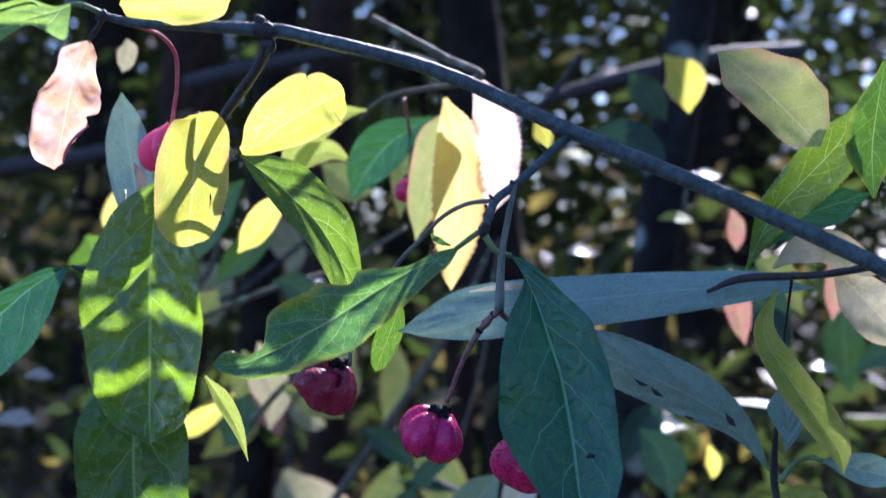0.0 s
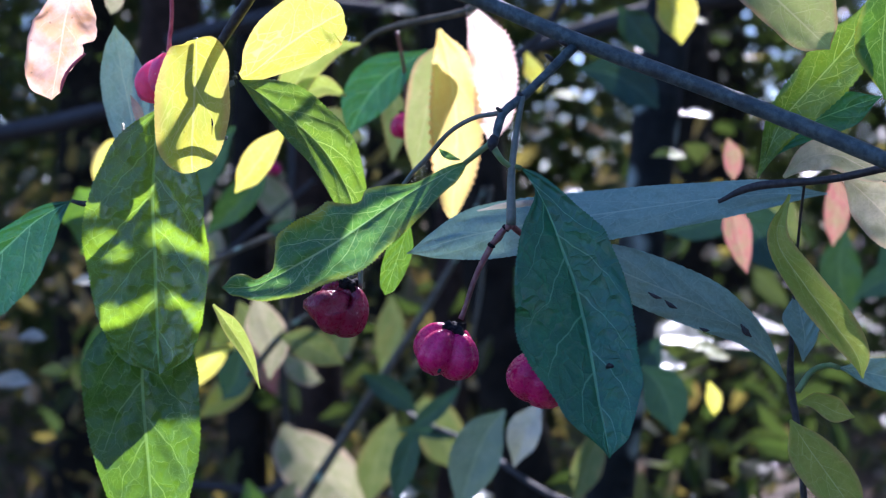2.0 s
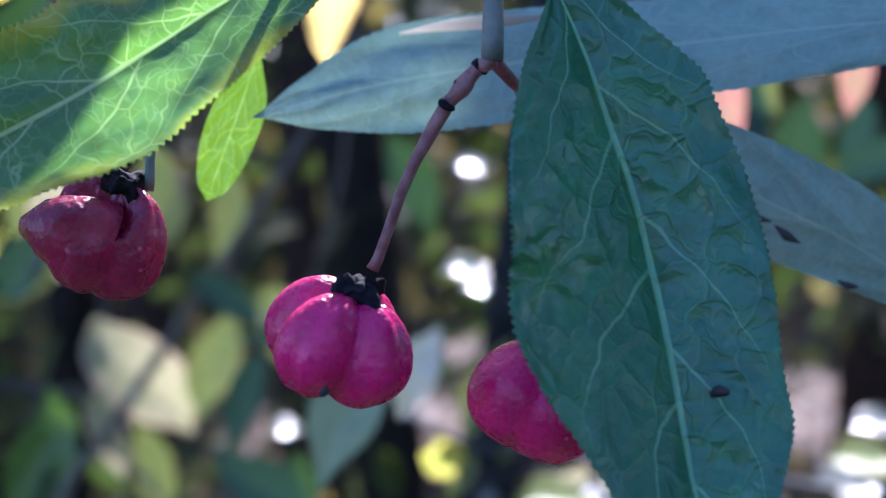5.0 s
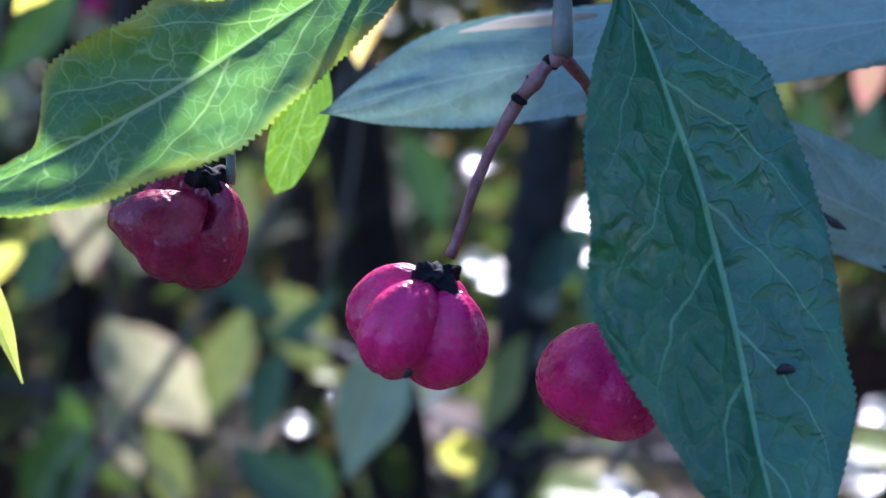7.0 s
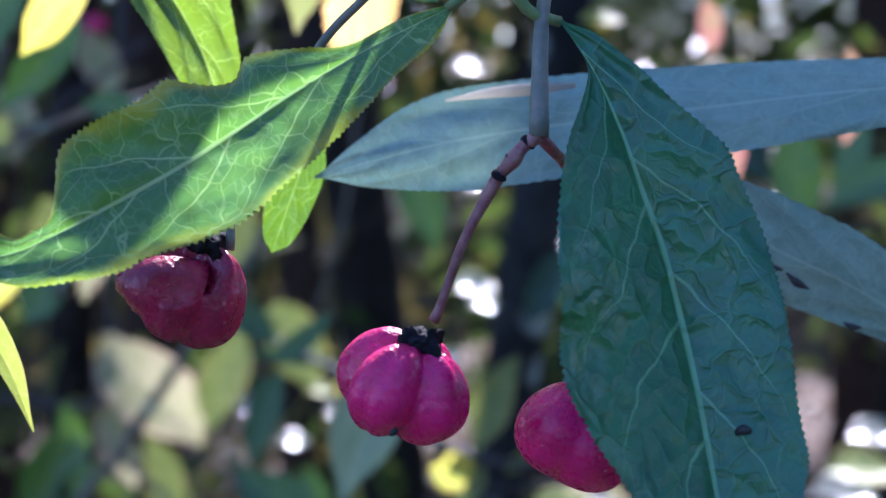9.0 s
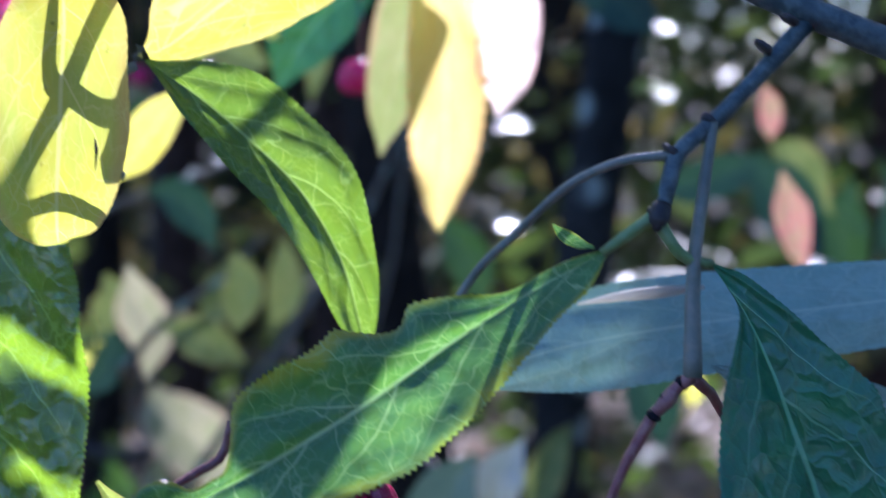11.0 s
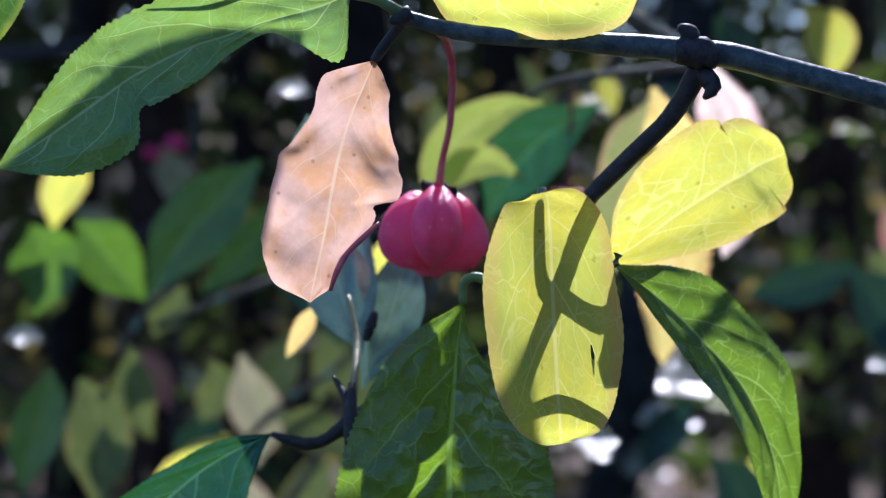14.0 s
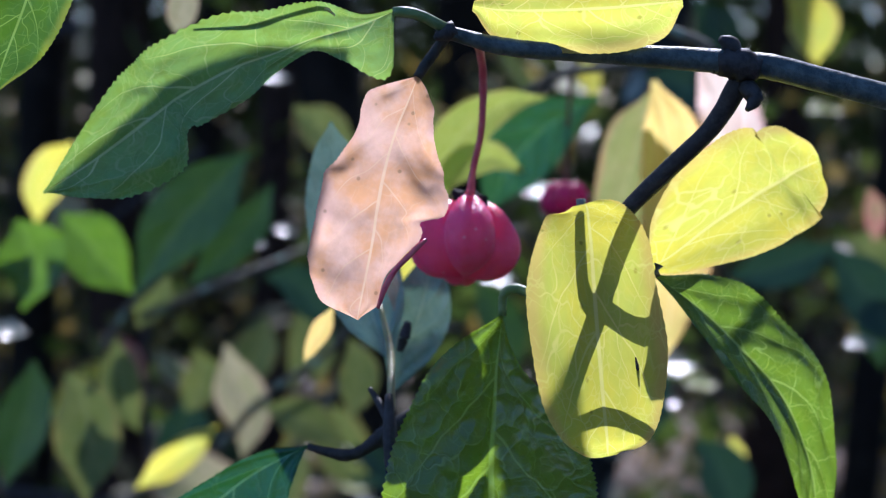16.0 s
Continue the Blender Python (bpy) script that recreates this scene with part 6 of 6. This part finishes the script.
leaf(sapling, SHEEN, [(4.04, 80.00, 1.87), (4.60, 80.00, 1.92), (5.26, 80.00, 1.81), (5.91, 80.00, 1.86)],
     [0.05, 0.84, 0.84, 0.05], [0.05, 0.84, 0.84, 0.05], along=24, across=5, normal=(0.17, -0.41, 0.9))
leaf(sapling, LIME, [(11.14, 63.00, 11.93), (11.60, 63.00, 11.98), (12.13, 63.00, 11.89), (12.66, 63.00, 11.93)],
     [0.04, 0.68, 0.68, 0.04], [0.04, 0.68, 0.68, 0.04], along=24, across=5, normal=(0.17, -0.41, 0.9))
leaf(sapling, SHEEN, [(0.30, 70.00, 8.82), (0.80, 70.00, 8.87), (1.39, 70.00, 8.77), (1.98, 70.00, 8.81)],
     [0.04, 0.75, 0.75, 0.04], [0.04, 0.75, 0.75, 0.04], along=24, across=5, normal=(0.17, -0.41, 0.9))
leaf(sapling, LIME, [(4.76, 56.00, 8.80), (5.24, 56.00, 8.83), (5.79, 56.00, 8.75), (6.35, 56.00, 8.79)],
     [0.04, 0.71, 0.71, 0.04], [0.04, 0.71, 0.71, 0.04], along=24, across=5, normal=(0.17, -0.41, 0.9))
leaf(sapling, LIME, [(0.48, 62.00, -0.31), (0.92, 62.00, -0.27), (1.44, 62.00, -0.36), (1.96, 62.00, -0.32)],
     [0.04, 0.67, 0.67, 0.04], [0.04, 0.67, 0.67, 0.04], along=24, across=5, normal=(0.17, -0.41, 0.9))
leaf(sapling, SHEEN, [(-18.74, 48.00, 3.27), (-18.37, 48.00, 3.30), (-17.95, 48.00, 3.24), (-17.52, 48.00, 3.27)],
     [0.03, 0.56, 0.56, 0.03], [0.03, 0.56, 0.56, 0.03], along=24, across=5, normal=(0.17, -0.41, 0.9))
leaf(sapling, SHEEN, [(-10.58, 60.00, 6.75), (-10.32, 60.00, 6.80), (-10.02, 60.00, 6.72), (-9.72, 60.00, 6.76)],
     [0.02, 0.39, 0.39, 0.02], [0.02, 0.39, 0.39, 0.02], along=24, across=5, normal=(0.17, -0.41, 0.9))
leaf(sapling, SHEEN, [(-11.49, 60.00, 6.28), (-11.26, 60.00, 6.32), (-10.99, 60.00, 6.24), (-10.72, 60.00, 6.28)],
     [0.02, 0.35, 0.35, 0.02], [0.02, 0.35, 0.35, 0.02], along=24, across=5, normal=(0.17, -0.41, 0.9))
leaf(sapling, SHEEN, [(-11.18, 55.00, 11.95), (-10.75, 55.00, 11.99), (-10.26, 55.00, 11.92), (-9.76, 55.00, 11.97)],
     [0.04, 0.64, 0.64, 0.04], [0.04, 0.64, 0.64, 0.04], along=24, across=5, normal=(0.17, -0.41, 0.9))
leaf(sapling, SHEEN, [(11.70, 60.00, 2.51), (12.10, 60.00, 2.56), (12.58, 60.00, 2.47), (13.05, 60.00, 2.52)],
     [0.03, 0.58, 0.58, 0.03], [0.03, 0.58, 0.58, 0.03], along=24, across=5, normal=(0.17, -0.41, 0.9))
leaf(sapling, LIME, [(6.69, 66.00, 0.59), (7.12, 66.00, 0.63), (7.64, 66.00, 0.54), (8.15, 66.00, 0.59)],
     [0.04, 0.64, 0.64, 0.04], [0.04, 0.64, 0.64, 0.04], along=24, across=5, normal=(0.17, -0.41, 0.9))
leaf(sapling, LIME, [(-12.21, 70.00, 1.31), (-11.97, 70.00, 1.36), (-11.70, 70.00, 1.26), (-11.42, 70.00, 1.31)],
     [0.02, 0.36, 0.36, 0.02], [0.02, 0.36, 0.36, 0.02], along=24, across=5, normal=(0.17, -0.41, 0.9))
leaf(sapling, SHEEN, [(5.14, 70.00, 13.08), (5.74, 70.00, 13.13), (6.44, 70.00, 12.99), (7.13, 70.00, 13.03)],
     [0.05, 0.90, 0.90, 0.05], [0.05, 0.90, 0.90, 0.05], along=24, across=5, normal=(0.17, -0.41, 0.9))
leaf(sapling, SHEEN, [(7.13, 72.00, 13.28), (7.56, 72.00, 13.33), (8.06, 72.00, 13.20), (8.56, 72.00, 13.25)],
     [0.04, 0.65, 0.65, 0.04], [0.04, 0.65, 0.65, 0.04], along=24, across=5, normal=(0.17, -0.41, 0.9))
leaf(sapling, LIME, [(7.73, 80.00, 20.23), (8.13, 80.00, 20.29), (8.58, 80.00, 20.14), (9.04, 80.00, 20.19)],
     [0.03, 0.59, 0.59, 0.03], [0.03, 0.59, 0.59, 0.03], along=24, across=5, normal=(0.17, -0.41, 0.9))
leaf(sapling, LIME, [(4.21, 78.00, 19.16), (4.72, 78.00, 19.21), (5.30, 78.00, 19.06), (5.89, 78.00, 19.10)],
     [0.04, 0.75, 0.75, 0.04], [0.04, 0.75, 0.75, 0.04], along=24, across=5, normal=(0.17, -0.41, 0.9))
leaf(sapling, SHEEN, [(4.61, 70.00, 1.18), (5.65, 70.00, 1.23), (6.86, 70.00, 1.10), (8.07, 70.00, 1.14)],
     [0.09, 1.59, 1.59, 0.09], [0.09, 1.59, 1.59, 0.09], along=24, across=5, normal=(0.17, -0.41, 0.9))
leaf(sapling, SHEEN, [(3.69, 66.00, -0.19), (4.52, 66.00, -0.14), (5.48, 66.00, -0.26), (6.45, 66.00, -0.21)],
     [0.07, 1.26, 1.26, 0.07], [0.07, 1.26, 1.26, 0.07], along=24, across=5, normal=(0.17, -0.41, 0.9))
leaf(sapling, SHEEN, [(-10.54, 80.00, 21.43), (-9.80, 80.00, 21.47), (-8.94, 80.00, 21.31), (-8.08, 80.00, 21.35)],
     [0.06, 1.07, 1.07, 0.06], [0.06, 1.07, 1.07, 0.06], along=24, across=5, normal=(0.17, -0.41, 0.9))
leaf(sapling, LIME, [(0.21, 60.00, 12.34), (0.69, 60.00, 12.38), (1.24, 60.00, 12.26), (1.79, 60.00, 12.30)],
     [0.04, 0.70, 0.70, 0.04], [0.04, 0.70, 0.70, 0.04], along=24, across=5, normal=(0.17, -0.41, 0.9))
leaf(sapling, SHEEN, [(-26.84, 60.00, -0.59), (-26.17, 60.00, -0.54), (-25.39, 60.00, -0.65), (-24.61, 60.00, -0.60)],
     [0.05, 0.94, 0.94, 0.05], [0.05, 0.94, 0.94, 0.05], along=24, across=5, normal=(0.17, -0.41, 0.9))
leaf(sapling, LIME, [(-24.37, 60.00, -0.07), (-23.94, 60.00, -0.02), (-23.43, 60.00, -0.13), (-22.93, 60.00, -0.08)],
     [0.03, 0.61, 0.61, 0.03], [0.03, 0.61, 0.61, 0.03], along=24, across=5, normal=(0.17, -0.41, 0.9))
leaf(sapling, SHEEN, [(-26.13, 62.00, 1.63), (-25.69, 62.00, 1.68), (-25.16, 62.00, 1.57), (-24.65, 62.00, 1.62)],
     [0.03, 0.63, 0.63, 0.03], [0.03, 0.63, 0.63, 0.03], along=24, across=5, normal=(0.17, -0.41, 0.9))
leaf(sapling, LIME, [(7.65, 70.00, 0.28), (8.06, 70.00, 0.33), (8.54, 70.00, 0.21), (9.02, 70.00, 0.27)],
     [0.04, 0.64, 0.64, 0.04], [0.04, 0.64, 0.64, 0.04], along=24, across=5, normal=(0.17, -0.41, 0.9))
tube('bud_scar', [at(*p) for p in ((1.64, 14.60, 4.88), (1.62, 14.60, 4.85), (1.60, 14.60, 4.83))], [0.00092, 0.00108, 0.00092], BLACKBARK, branch, step=0.0003)
tube('bud_scar', [at(*p) for p in ((1.12, 14.55, 4.15), (1.10, 14.55, 4.13), (1.09, 14.55, 4.10))], [0.00092, 0.00108, 0.00092], BLACKBARK, branch, step=0.0003)
tube('bud_scar', [at(*p) for p in ((0.71, 14.40, 3.86), (0.69, 14.40, 3.83), (0.67, 14.40, 3.81))], [0.00092, 0.00108, 0.00092], BLACKBARK, branch, step=0.0003)
tube('bud_scar', [at(*p) for p in ((0.55, 14.30, 3.25), (0.54, 14.30, 3.23), (0.53, 14.30, 3.20))], [0.00092, 0.00108, 0.00092], BLACKBARK, branch, step=0.0003)
tube('bud_scar', [at(*p) for p in ((1.90, 14.60, 5.14), (1.89, 14.60, 5.12), (1.87, 14.60, 5.09))], [0.00092, 0.00108, 0.00092], BLACKBARK, branch, step=0.0003)
leaf(branch, NET, [(-0.46, 14.25, 3.13), (-0.37, 14.25, 3.02), (-0.24, 14.25, 2.93), (-0.07, 14.25, 2.90)],
     [0.01, 0.08, 0.09, 0.02], [0.01, 0.05, 0.03, 0.01], fold=6, along=20, across=4)
tube('limb', [at(*p) for p in ((-42.65, 85.00, 15.10), (-36.95, 85.00, 15.66), (-32.43, 85.00, 16.26), (-28.16, 85.00, 17.15), (-22.04, 88.00, 18.62))], [0.00700, 0.00650, 0.00600, 0.00500, 0.00400], BLACKBARK, sapling, step=0.006)
tube('limb', [at(*p) for p in ((-2.29, 95.00, 22.06), (3.13, 95.00, 23.63), (9.28, 95.00, 24.98), (15.37, 95.00, 25.53))], [0.00500, 0.00650, 0.00700, 0.00600], BLACKBARK, sapling, step=0.006)
tube('limb', [at(*p) for p in ((-26.14, 90.00, 22.28), (-21.50, 90.00, 23.43), (-14.97, 90.00, 24.36), (-9.85, 92.00, 24.21))], [0.00600, 0.00600, 0.00500, 0.00300], BLACKBARK, sapling, step=0.006)
# White tube drawn where the leaf's upper edge gleams in the sun.
tube('rolled_margin', [at(*p) for p in ((-0.00, 17.40, 2.29), (0.47, 17.40, 2.37), (0.96, 17.45, 2.42), (1.46, 17.50, 2.47))], [0.00015, 0.00055, 0.00070, 0.00030], MARGIN, branch, 'white tube for the gleam on a grey-green leaf edge', step=0.0006)
tube('node', [at(*p) for p in ((-4.36, 15.50, 7.43), (-4.12, 15.48, 7.42), (-3.84, 15.45, 7.36))], [0.00130, 0.00185, 0.00140], BLACKBARK, branch, 'knobbly joint of the stem', sides=16, knobs=0.3, step=0.0004)
tube('joint', [at(*p) for p in ((0.78, 14.30, 1.61), (0.76, 14.31, 1.60), (0.75, 14.32, 1.58))], [0.00066, 0.00082, 0.00066], CALYX, branch, step=0.0003)
tube('joint', [at(*p) for p in ((0.63, 14.30, 1.46), (0.61, 14.31, 1.44), (0.60, 14.32, 1.43))], [0.00066, 0.00082, 0.00066], CALYX, branch, step=0.0003)
tube('joint', [at(*p) for p in ((0.51, 14.30, 1.31), (0.49, 14.31, 1.29), (0.48, 14.32, 1.27))], [0.00066, 0.00082, 0.00066], CALYX, branch, step=0.0003)
tube('rolled_margin', [at(*p) for p in ((-7.59, 15.25, 5.41), (-7.76, 15.22, 5.25), (-7.93, 15.22, 5.07), (-8.04, 15.24, 4.87), (-8.11, 15.28, 4.66))], [0.00020, 0.00032, 0.00030, 0.00035, 0.00020], PINKSTALK, branch, 'dark red curled edge of a withered leaf', step=0.0005)
tube('speck', [at(*p) for p in ((-5.17, 15.80, 4.11), (-5.15, 15.78, 3.99), (-5.13, 15.78, 3.87))], [0.00008, 0.00020, 0.00008], BLACKBARK, branch, 'tiny brown tear in a leaf', step=0.0003)
tube('speck', [at(*p) for p in ((-4.85, 15.78, 3.96), (-4.88, 15.76, 3.91), (-4.90, 15.76, 3.86))], [0.00012, 0.00026, 0.00012], BLACKBARK, branch, step=0.0003)
tube('speck', [at(*p) for p in ((-0.46, 13.90, -1.00), (-0.48, 13.88, -1.03), (-0.51, 13.90, -1.06))], [0.00020, 0.00035, 0.00020], BLACKBARK, branch, 'dark scar at the foot of a capsule', step=0.0003)
# Small pale blade laid over the grey leaf in place of its white gleam.
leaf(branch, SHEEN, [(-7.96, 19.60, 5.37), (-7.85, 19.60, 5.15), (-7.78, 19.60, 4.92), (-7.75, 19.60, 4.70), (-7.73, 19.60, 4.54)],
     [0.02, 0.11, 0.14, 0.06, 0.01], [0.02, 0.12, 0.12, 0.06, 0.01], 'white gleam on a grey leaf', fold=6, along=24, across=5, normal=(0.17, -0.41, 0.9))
